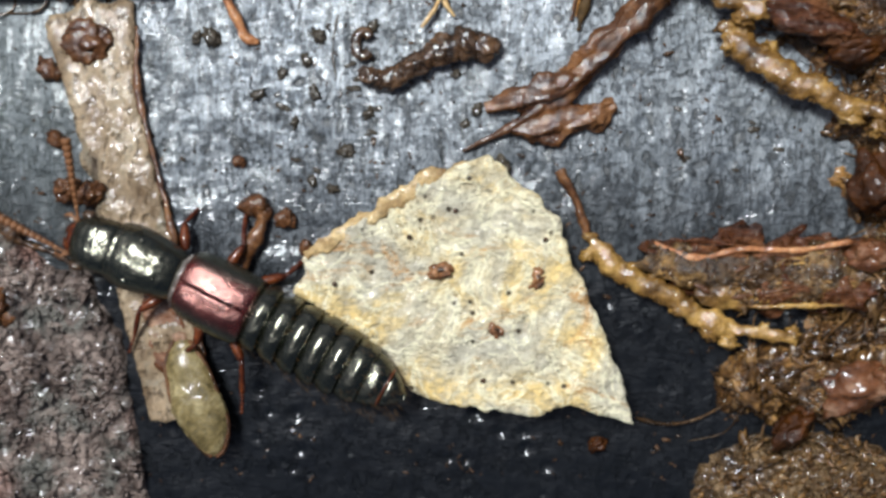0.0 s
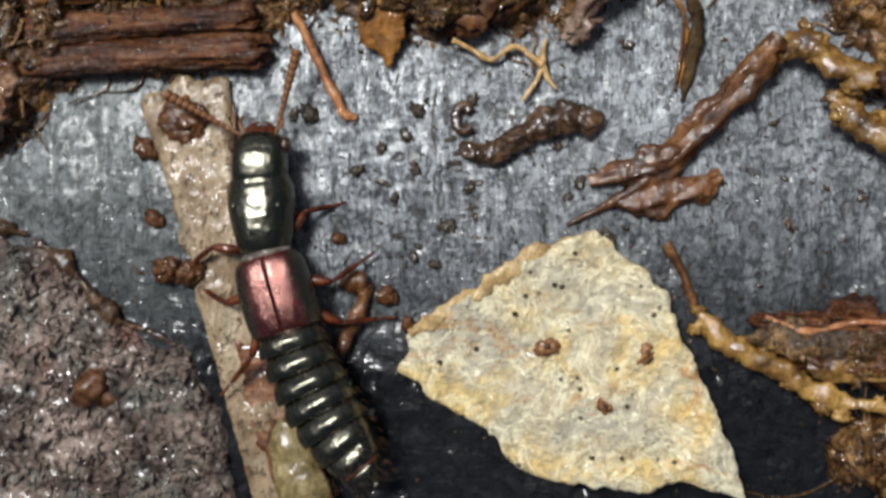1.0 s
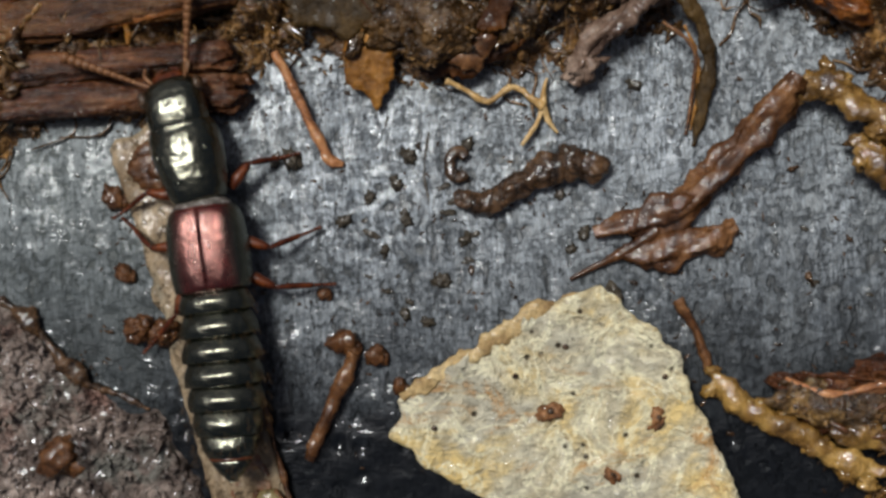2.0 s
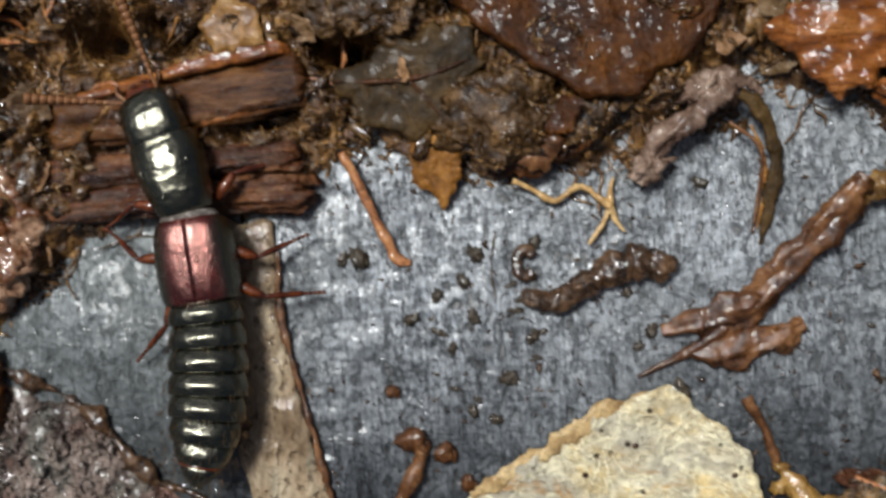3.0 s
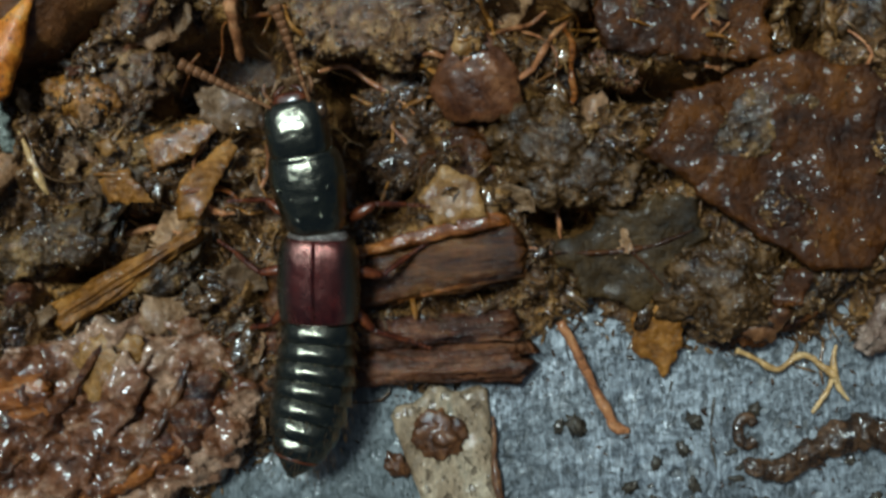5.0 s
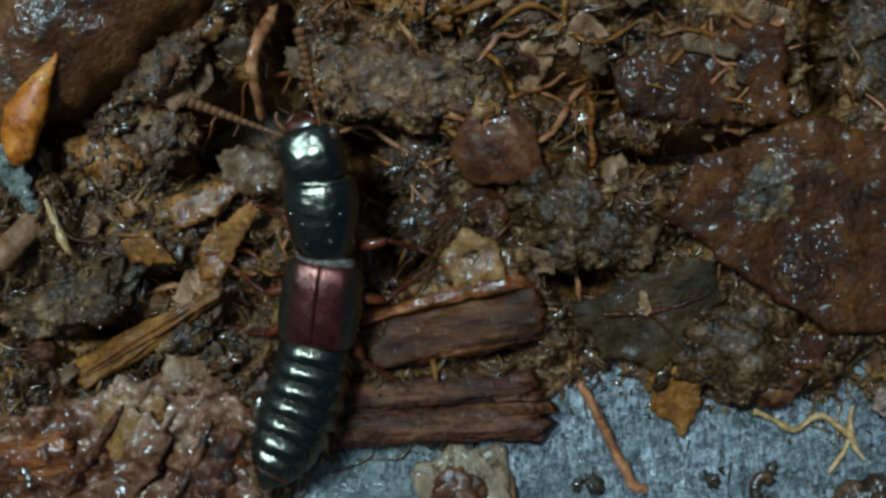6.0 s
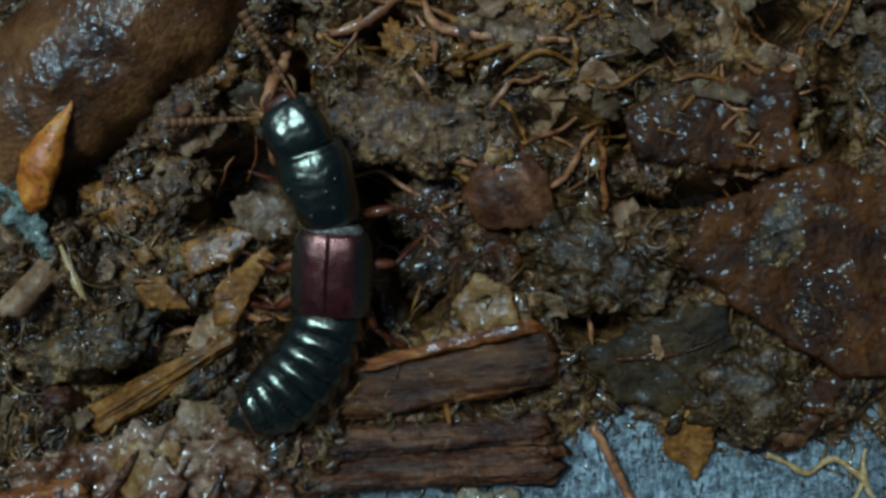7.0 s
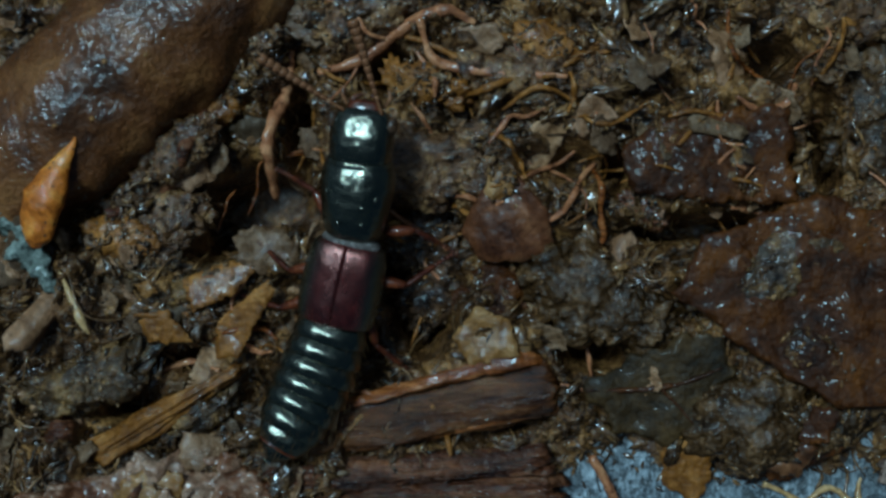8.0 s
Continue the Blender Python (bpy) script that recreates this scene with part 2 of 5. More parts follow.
surface("dead_leaf", (0.521, 0.4, 0.186), (0.688, 0.567, 0.326), (0.763, 0.679, 0.446), 0.5, 8, (1, 1.6, 1), (0.4, 0.65), 0.12, 0.3, extra=leaf_marks, rich=1.0)
surface("leaf_rim", (0.2, 0.115, 0.04), (0.40, 0.27, 0.11), (0.6, 0.45, 0.22), 1.2, 7, (1, 1, 1), (0.35, 0.6), 0.1, 0.4, rich=1.0, grains=0.4)
surface("leaf_spot", (0.04, 0.018, 0.008), (0.18, 0.075, 0.024), (0.36, 0.18, 0.07), 3, 10, bump=0.05, coat=0.8, rich=1.0)
surface("dropping", (0.010, 0.006, 0.004), (0.045, 0.024, 0.011), (0.12, 0.066, 0.032), 2.2, 9, (1, 1, 1), (0.16, 0.4), 0.06, 1.3, film=(8.0, 0.040), rich=1.1)
surface("root_brown", (0.022, 0.009, 0.004), (0.084, 0.037, 0.015), (0.18, 0.09, 0.04), 1.4, 8, (1, 1, 1), (0.2, 0.45), 0.06, 1.0, film=(11.0, 0.035), rich=1.15)
surface("root_pink", (0.05, 0.026, 0.016), (0.15, 0.095, 0.066), (0.30, 0.215, 0.16), 1.4, 6, (1, 1, 1), (0.25, 0.5), 0.1, 0.7, film=(11.0, 0.03), rich=1.05, grains=0.5)
surface("root_orange", (0.12, 0.045, 0.018), (0.32, 0.13, 0.045), (0.5, 0.25, 0.1), 1.8, 8, (1, 1, 1), (0.2, 0.45), 0.04, 0.9, rich=1.0)
surface("root_yellow", (0.24, 0.13, 0.035), (0.44, 0.27, 0.09), (0.6, 0.42, 0.19), 1.8, 8, (1, 1, 1), (0.2, 0.45), 0.04, 0.9, rich=1.0)
surface("slime_yellow", (0.04, 0.02, 0.006), (0.17, 0.092, 0.024), (0.38, 0.235, 0.07), 1.1, 7, (1, 1, 1), (0.15, 0.4), 0.06, 1.5, film=(11.0, 0.035), rich=1.1, grains=0.8)
surface("tan_wood", (0.035, 0.02, 0.008), (0.10, 0.06, 0.024), (0.2, 0.128, 0.058), 1.2, 6, (1, 1, 1), (0.25, 0.5), 0.14, 1.2, film=(8.0, 0.04), rich=1.0, grains=1.6)
surface("wart", (0.02, 0.015, 0.009), (0.048, 0.036, 0.022), (0.10, 0.08, 0.055), 3.0, 10, (1, 1, 1), (0.25, 0.5), 0.05, 1.2, film=(8.0, 0.03), rich=1.0)
surface("wood_red", (0.014, 0.0055, 0.003), (0.07, 0.029, 0.014), (0.17, 0.086, 0.047), 1.1, 7, (0.6, 2.6, 1), (0.22, 0.45), 0.16, 0.6, film=(12.0, 0.06), rich=1.35, grains=0.9)
surface("wood_brown", (0.019, 0.00782, 0.0034), (0.0748, 0.034, 0.015), (0.156, 0.085, 0.0422), 1.0, 7, (0.6, 2.6, 1), (0.24, 0.45), 0.14, 0.6, film=(12.0, 0.07), rich=1.4, spec=0.1, grains=0.5)
surface("wood_orange", (0.045, 0.015, 0.005), (0.16, 0.06, 0.02), (0.29, 0.135, 0.058), 1.1, 6, (0.6, 2.6, 1), (0.25, 0.5), 0.11, 0.8, film=(9.0, 0.03), rich=1.3, grains=0.6)
surface("scale_orange", (0.03, 0.010, 0.004), (0.105, 0.04, 0.014), (0.23, 0.105, 0.042), 0.9, 6, (1, 1, 1), (0.22, 0.45), 0.06, 0.9, film=(9.0, 0.02), rich=1.05, grains=0.4)
surface("plate_brown", (0.008, 0.0033, 0.0014), (0.042, 0.0165, 0.0055), (0.095, 0.040, 0.0125), 0.8, 7, (1, 1, 1), (0.32, 0.55), 0.1, 0.28, film=(3.0, 0.13), rich=1.3, grains=0.5)
surface("clump_brown", (0.010, 0.0062, 0.003), (0.06, 0.036, 0.016), (0.23, 0.145, 0.064), 1.4, 7, (1, 1, 1), (0.2, 0.45), 0.13, 1.1, film=(13.0, 0.06), rich=1.3, grains=1.0)
surface("clump_tan", (0.022, 0.0115, 0.0055), (0.115, 0.062, 0.028), (0.32, 0.20, 0.095), 1.6, 8, (1, 1, 1), (0.2, 0.45), 0.13, 1.3, film=(13.0, 0.065), rich=1.25, grains=1.0)
surface("chunk_brown", (0.02, 0.007, 0.003), (0.125, 0.053, 0.024), (0.36, 0.24, 0.16), 0.6, 4, (0.8, 1.2, 1), (0.16, 0.38), 0.14, 1.3, film=(4.0, 0.06), rich=1.15, grains=0.25)
surface("crumb_grey", (0.013, 0.008, 0.004), (0.04, 0.024, 0.012), (0.125, 0.082, 0.048), 1.5, 6, (1, 1, 1), (0.2, 0.45), 0.10, 0.6, film=(14.0, 0.038), rich=1.5, grains=1.2)
surface("flake_olive", (0.011, 0.0065, 0.002), (0.036, 0.0205, 0.006), (0.075, 0.044, 0.014), 1.0, 7, (1, 1, 1), (0.4, 0.6), 0.07, 0.12, film=(9.0, 0.02), rich=1.1, grains=0.4)
surface("flake_tan", (0.075, 0.032, 0.009), (0.19, 0.088, 0.024), (0.33, 0.175, 0.06), 1.4, 7, (1, 1, 1), (0.22, 0.45), 0.08, 0.5, film=(8.0, 0.035), rich=1.2, grains=0.4)
surface("flake_pale", (0.088, 0.048, 0.024), (0.176, 0.11, 0.0592), (0.28, 0.196, 0.12), 1.4, 6, (1, 1, 1), (0.22, 0.45), 0.06, 0.4, rich=1.6, grains=0.3)
surface("litter", (0.25, 0.17, 0.1), (0.45, 0.33, 0.21), (0.75, 0.6, 0.44), 1.5, 7, (1, 1, 1), (0.2, 0.45), 0.08, 0.4, film=(12.0, 0.030), vary=0.5, rich=1.3,
        tint=[(0.0, (0.05, 0.03, 0.014)), (0.35, (0.16, 0.085, 0.036)), (0.55, (0.10, 0.07, 0.03)), (0.8, (0.2, 0.10, 0.04)), (1.0, (0.26, 0.17, 0.09))])
surface("soil", (0.008, 0.005, 0.0025), (0.08, 0.043, 0.019), (0.28, 0.165, 0.072), 1.0, 7, (1, 1, 1), (0.2, 0.45), 0.13, 1.2, film=(13.0, 0.06), rich=1.3, grains=0.8)
surface("crumbs", (0.025, 0.014, 0.006), (0.075, 0.043, 0.02), (0.19, 0.12, 0.058), 2.5, 9, (1, 1, 1), (0.15, 0.35), 0.03, 1.6, film=(9.0, 0.015), vary=0.6, island=True, rich=1.3)
surface("seed_skin", (0.2, 0.07, 0.018), (0.4, 0.16, 0.04), (0.55, 0.29, 0.1), 1.2, 6, (1, 1, 1), (0.3, 0.5), 0.06, 0.5, spots=((0.10, 0.04, 0.015), 5.0, 0.12))
surface("pupa_skin", (0.03, 0.012, 0.004), (0.105, 0.044, 0.0145), (0.2, 0.097, 0.034), 0.5, 8, (1, 1, 1), (0.3, 0.5), 0.08, 0.9, film=(8.0, 0.06), rich=1.15, spec=0.12, grains=0.5)
surface("husk", (0.06, 0.047, 0.022), (0.17, 0.135, 0.07), (0.33, 0.28, 0.17), 1.8, 7, (1, 1, 1), (0.2, 0.4), 0.06, 1.0)
surface("moss", (0.05, 0.055, 0.042), (0.15, 0.16, 0.13), (0.33, 0.35, 0.3), 1.6, 8, (1, 1, 1), (0.4, 0.7), 0.10, 0.6, film=(8.0, 0.03), rich=1.0, grains=0.8)
surface("shell_black", (0.002, 0.0023, 0.0013), (0.0035, 0.0038, 0.002), (0.007, 0.0072, 0.0035), 2, 12, (1, 1, 1), (0.11, 0.24), 0.013, 0.12, film=(2.6, 0.07), rich=1.0, spec=1.0, extra=shell_sheen)
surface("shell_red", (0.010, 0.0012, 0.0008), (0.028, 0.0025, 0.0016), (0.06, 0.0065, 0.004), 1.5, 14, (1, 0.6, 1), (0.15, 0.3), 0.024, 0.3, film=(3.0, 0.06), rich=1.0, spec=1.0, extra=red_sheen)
surface("leg_red", (0.02, 0.006, 0.004), (0.052, 0.016, 0.008), (0.11, 0.038, 0.018), 3, 12, (1, 1, 1), (0.2, 0.4), 0.02, 0.8, film=(3.0, 0.01))
surface("feeler", (0.06, 0.028, 0.016), (0.15, 0.078, 0.042), (0.27, 0.16, 0.095), 3, 12, (1, 1, 1), (0.35, 0.55), 0.01, 0.2, film=(3.0, 0.01))
surface("membrane", (0.05, 0.042, 0.036), (0.12, 0.105, 0.095), (0.3, 0.28, 0.26), 4, 12, (1, 1, 1), (0.1, 0.25), 0.02, 0.5, film=(3.0, 0.01))
surface("hair", (0.03, 0.017, 0.008), (0.055, 0.032, 0.014), (0.09, 0.055, 0.024), 3, 8, (1, 1, 1), (0.35, 0.5), 0, 0)


# ---- mesh helpers, all in millimetres ----
def N(x, y, z=0.0, s=1.0):
    return noise.noise((x * s, y * s, z * s + 7.3))


def F(x, y, z=0.0, s=1.0, octaves=4):
    return noise.fractal((x * s, y * s, z * s + 3.1), 0.8, 2.1, octaves)


def sag(y):
    """The rounded back of the branch: how far the place falls away towards -y, in mm."""
    y = max(y, -9.0)
    return max(0.0, 1.0 - y) ** 2 / 70 - max(0.0, 5.5 - y) ** 2 / 84


def mesh_of(name, verts, faces, material, smooth=True):
    me = bpy.data.meshes.new(name)
    me.from_pydata([(x * MM, y * MM, z * MM) for x, y, z in verts], [], faces)
    me.materials.append(MATS[material])
    if smooth:
        me.polygons.foreach_set("use_smooth", [True] * len(me.polygons))
    me.update()
    return me


def thing(name, verts, faces, material, label, category, group="", kind="", smooth=True):
    """A top-level thing whose origin lies at its base."""
    v = np.array([(x, y, z + sag(y)) for x, y, z in verts], float)
    lo, hi = v.min(0), v.max(0)
    base = np.array([(lo[0] + hi[0]) / 2, (lo[1] + hi[1]) / 2, lo[2]])
    if kind == "structure" or kind == "stuff":
        base[:] = 0
    ob = new(name, mesh_of(name, (v - base).tolist(), faces, material, smooth))
    ob.location = [float(c) * MM for c in base]
    return tagged(ob, label, category, group, kind)


beetle = tagged(new("rove_beetle"), "glossy black rove beetle with dark red wing cases, walking", "beetle")


def part(name, verts, faces, material, parent, label="", at=None, smooth=True):
    if parent.parent is None and parent is not beetle:
        oy = parent.location.y / MM
        verts = [(x, y, z + sag(y + oy)) for x, y, z in verts]
    ob = new(name, mesh_of(name, verts, faces, material, smooth))
    ob.parent = parent
    if at is not None:
        ob.matrix_basis = at
    return tagged(ob, label)


def join(*pieces):
    verts, faces = [], []
    for v, f in pieces:
        o = len(verts)
        verts += v
        faces += [tuple(i + o for i in q) for q in f]
    return verts, faces


def curve(points, n):
    """n + 1 points of a smooth line through the given ones (any number of coordinates)."""
    p = np.array(points, float)
    if len(p) == 2:
        return [tuple(p[0] + (p[1] - p[0]) * i / n) for i in range(n + 1)]
    p = np.vstack([2 * p[0] - p[1], p, 2 * p[-1] - p[-2]])
    out = []
    for i in range(n + 1):
        u = i / n * (len(p) - 3)
        k = min(int(u), len(p) - 4)
        u -= k
        a, b, c, d = p[k:k + 4]
        out.append(tuple(0.5 * (2 * b + (c - a) * u + (2 * a - 5 * b + 4 * c - d) * u * u + (3 * b - a - 3 * c + d) * u ** 3)))
    return out


def tube(points, n=24, seg=8, rough=0.15, bumps=3.0, flat=1.0, grain=0.0):
    """A lumpy round stem through (x, y, z, radius) points."""
    line = curve(points, n)
    verts, faces = [], []
    for i, (x, y, z, r) in enumerate(line):
        a, b = line[max(i - 1, 0)], line[min(i + 1, n)]
        d = Vector((b[0] - a[0], b[1] - a[1], b[2] - a[2])).normalized()
        side = d.cross(Vector((0, 0, 1)))
        side = side.normalized() if side.length > 1e-4 else Vector((1, 0, 0))
        up = side.cross(d)
        for k in range(seg):
            t = 2 * math.pi * k / seg
            v = side * math.cos(t) + up * math.sin(t) * flat
            here = (x + v.x * r, y + v.y * r, z + v.z * r)
            q = max(r, 0.004) * (1 + rough * (1.6 * N(*here, bumps) + 0.9 * F(*here, bumps * 2.2, 3)))
            if grain:
                q *= 1 + grain * (1.5 * noise.noise((math.cos(t) * 1.6 + x * 0.35, math.sin(t) * 1.6 + y * 0.35, i / n * 3)) + noise.noise((math.cos(t) * 4 + x * 0.5, math.sin(t) * 4 + y * 0.5, i / n * 6)))
            verts.append((x + v.x * q, y + v.y * q, z + v.z * q))
    for i in range(n):
        for k in range(seg):
            faces.append((i * seg + k, i * seg + (k + 1) % seg, (i + 1) * seg + (k + 1) % seg, (i + 1) * seg + k))
    for i, turn in ((0, -1), (n, 1)):
        verts.append(line[i][:3])
        for k in range(seg):
            f = (len(verts) - 1, i * seg + k, i * seg + (k + 1) % seg)
            faces.append(f if turn > 0 else f[::-1])
    return verts, faces


def lump(x, y, z, rx, ry, rz, turn=0.0, rough=0.25, bumps=1.5, level=3):
    """A rounded, uneven lump."""
    bm = bmesh.new()
    bmesh.ops.create_icosphere(bm, subdivisions=level, radius=1.0)
    c, s = math.cos(radians(turn)), math.sin(radians(turn))
    verts = []
    for v in bm.verts:
        k = 1 + rough * F(v.co.x + x, v.co.y + y, v.co.z, bumps)
        px, py, pz = v.co.x * rx * k, v.co.y * ry * k, v.co.z * rz * k
        verts.append((x + c * px - s * py, y + s * px + c * py, z + pz))
    faces = [tuple(v.index for v in f.verts) for f in bm.faces]
    bm.free()
    return verts, faces


def flake(outline, z, thick=0.12, tilt=(0, 0), curl=0.0, rough=0.06, jag=0.06, jag_size=3.0, gap=0.14, around=96, soft=False, grain=1.2):
    """A thin uneven sheet with a ragged outline; z is its mid height, curl lifts its rim."""
    n = len(outline)
    pts = np.array(outline, float)
    cx, cy = (float(c) for c in pts.mean(0))
    edge = []
    if soft:
        edge = [p[:2] for p in curve([*outline, outline[0]], around)][:around]
    else:
        lens = [math.dist(outline[i], outline[(i + 1) % n]) for i in range(n)]
        whole = sum(lens)
        for i in range(n):
            m = max(1, round(around * lens[i] / whole))
            a, b = outline[i], outline[(i + 1) % n]
            edge += [(a[0] + (b[0] - a[0]) * k / m, a[1] + (b[1] - a[1]) * k / m) for k in range(m)]
    rim = []
    for x, y in edge:
        d = math.hypot(x - cx, y - cy) or 1
        k = 1 + jag * F(x, y, z, jag_size, 5) * 1.6 / d
        rim.append(Vector((cx + (x - cx) * k, cy + (y - cy) * k)))
    m = len(rim)
    size = max((p - Vector((cx, cy))).length for p in rim)
    lo, hi = pts.min(0) - 0.2, pts.max(0) + 0.2
    inner = [Vector((x + random.uniform(-0.3, 0.3) * gap, y + random.uniform(-0.3, 0.3) * gap)) for y in np.arange(lo[1], hi[1], gap) for x in np.arange(lo[0], hi[0], gap)]
    flat, _, tris, _, _, _ = delaunay_2d_cdt([*rim, *inner], [(k, (k + 1) % m) for k in range(m)], [], 1, 1e-5)
    count = {}
    for t in tris:
        for k in range(len(t)):
            e = (t[k], t[(k + 1) % len(t)])
            count[e] = 1
    border = [e for e in count if (e[1], e[0]) not in count]
    on_rim = {k for e in border for k in e}
    top, low = [], []
    for k, p in enumerate(flat):
        u = (p - Vector((cx, cy))).length / size
        h = z + tilt[0] * (p.x - cx) + tilt[1] * (p.y - cy) + curl * u * u + rough * F(p.x, p.y, z, grain) + rough * 0.5 * F(p.x, p.y, z, grain * 3.6, 3)
        w = thick / 2 * (0.35 if k in on_rim else 1)
        top.append((p.x, p.y, h + w))
        low.append((p.x, p.y, h - w))
    o = len(flat)
    faces = [tuple(t) for t in tris] + [tuple(i + o for i in reversed(t)) for t in tris] + [(b, a, a + o, b + o) for a, b in border]
    return top + low, faces


def splinter(x0, y0, x1, y1, z, width, height, z1=None, ends=0.25, ridge=0.12, fibre=5.0, n=80, seg=48, taper=(1, 1)):
    """A split bar of wood: long fibres in relief, squarish section, ragged ends."""
    length = math.hypot(x1 - x0, y1 - y0)
    dx, dy = (x1 - x0) / length, (y1 - y0) / length
    z1 = z if z1 is None else z1
    verts, faces = [], []
    for i in range(n + 1):
        u = i / n
        w = (taper[0] + (taper[1] - taper[0]) * u) * (1 + 0.12 * N(u * length, z, 1.7, 0.8))
        close = min(1.0, min(u, 1 - u) / 0.03 + 0.35)
        for k in range(seg):
            t = 2 * math.pi * k / seg
            c, s = math.cos(t), math.sin(t)
            e = (abs(c) ** 4 + abs(s) ** 4) ** -0.25
            a, b = c * e, s * e
            g = 1 + ridge * 2.8 * noise.noise((u * length * 0.3 + x0, a * fibre * width, b * fibre * height + y0)) + ridge * 1.4 * noise.noise((u * length * 0.8 + x0, a * fibre * 2.7 * width, b * fibre * 2.7 * height + y0)) + ridge * F(u * length + x0, a * 3, b * 3, 1.5, 3)
            off = ends * noise.noise((a * 3 + x0, b * 3, (3 if u > 0.5 else 9) + y0)) * max(0.0, abs(u - 0.5) * 2 - 0.7) / 0.3
            p = u * length + off
            q = a * width / 2 * g * w * close
            verts.append((x0 + dx * p - dy * q, y0 + dy * p + dx * q, z + (z1 - z) * u + b * height / 2 * g * close))
    for i in range(n):
        for k in range(seg):
            faces.append((i * seg + k, (i + 1) * seg + k, (i + 1) * seg + (k + 1) % seg, i * seg + (k + 1) % seg))
    faces.append(tuple(range(seg)))
    faces.append(tuple(n * seg + k for k in reversed(range(seg))))
    return verts, faces


def sheet(xs, ys, height, keep=None):
    """A height field over a grid; keep drops the cells where it says no."""
    xs, ys = list(xs), list(ys)
    verts = [(x, y, height(x, y)) for y in ys for x in xs]
    w = len(xs)
    faces = []
    for j in range(len(ys) - 1):
        for i in range(w - 1):
            q = (j * w + i, j * w + i + 1, (j + 1) * w + i + 1, (j + 1) * w + i)
            if keep is None or any(keep(*verts[k]) for k in q):
                faces.append(q)
    if keep is not None:
        used = sorted({k for f in faces for k in f})
        where = {k: n for n, k in enumerate(used)}
        verts, faces = [verts[k] for k in used], [tuple(where[k] for k in f) for f in faces]
    return verts, faces


def step(x, a, b):
    u = min(1.0, max(0.0, (x - a) / (b - a)))
    return u * u * (3 - 2 * u)


# ---- the ground: weathered bark with a bank of wet litter on it ----
BANK_X = [-40, -21, -18.6, -16.5, -15.3, -13.6, -10.3, -8.8, -7.8, -6.3, -3.2, -1.6, -0.7, 0.9, 3.8, 5.0, 6.5, 8.0, 40]
BANK_Y = [2.0, 3.6, 3.7, 4.4, 5.2, 6.8, 6.9, 7.6, 8.2, 7.5, 7.5, 7.6, 8.1, 9.0, 8.3, 6.4, 4.4, 3.7, 2.0]


def bark_z(x, y):
    z = -max(0.0, 1.0 - y) ** 2 / 70 if y > -12 else -2.4
    z += 0.10 * F(x, y, 0, 0.35) + 0.02 * noise.noise((x * 5.0, y * 0.5, 1.0)) + 0.014 * F(x, y, 0, 1.6, 4)
    if -24 < x < 11 and -8 < y < 12:
        near = noise.voronoi((x * 1.5 + 0.2 * N(x, y, 0, 3), y * 1.5, 0.3))[0][0]
        z -= 0.10 * step(0.30 - near, 0.0, 0.18) * step(N(x, y, 2.0, 0.5), -0.05, 0.25)
    return z


def bank_depth(x, y):
    """How far a place lies inside the litter, in mm."""
    return y - float(np.interp(x, BANK_X, BANK_Y)) + 0.5 * F(x, y, 0, 0.9)


# open gaps in the litter: place, reach and depth
HOLES = [(-12.2, 12.9, 0.7, 0.7, 1.3), (-16.2, 14.25, 1.1, 0.55, 1.6), (-11.5, 12.4, 0.6, 0.4, 1.2), (-5.6, 13.3, 1.0, 0.2, 1.3), (-19.0, 9.9, 0.6, 0.25, 1.0), (-8.3, 10.9, 0.4, 0.5, 1.1), (-1.4, 16.6, 0.4, 1.4, 1.3), (0.6, 14.6, 1.2, 1.0, 1.3), (0.2, 17.4, 0.7, 0.6, 1.2), (-3.6, 17.0, 0.5, 0.4, 1.0), (-15.2, 14.6, 0.8, 0.55, 1.6), (-12.2, 17.3, 0.5, 0.4, 1.5), (-15.8, 14.6, 0.8, 0.4, 1.4), (-16.6, 13.6, 0.5, 0.3, 1.2), (-5.0, 13.35, 1.6, 0.22, 1.4), (-11.7, 13.7, 0.6, 0.8, 1.2), (-14.4, 16.0, 0.3, 0.9, 1.4),
         (-7.7, 10.6, 0.5, 0.4, 1.0), (-8.3, 15.0, 0.7, 0.3, 1.0), (-2.6, 14.8, 0.25, 1.2, 1.2), (-13.5, 11.2, 0.6, 0.5, 0.9), (-17.2, 11.0, 0.9, 0.25, 0.9), (-7.2, 14.6, 0.25, 0.5, 1.2), (-11.9, 11.6, 0.5, 0.7, 1.1), (-12.6, 14.0, 0.7, 0.6, 1.2)]


def pit_depth(x, y):
    return sum(1.9 * k * math.exp(-((x - a) / r) ** 2 - ((y - b) / s) ** 2) for a, b, r, s, k in HOLES)


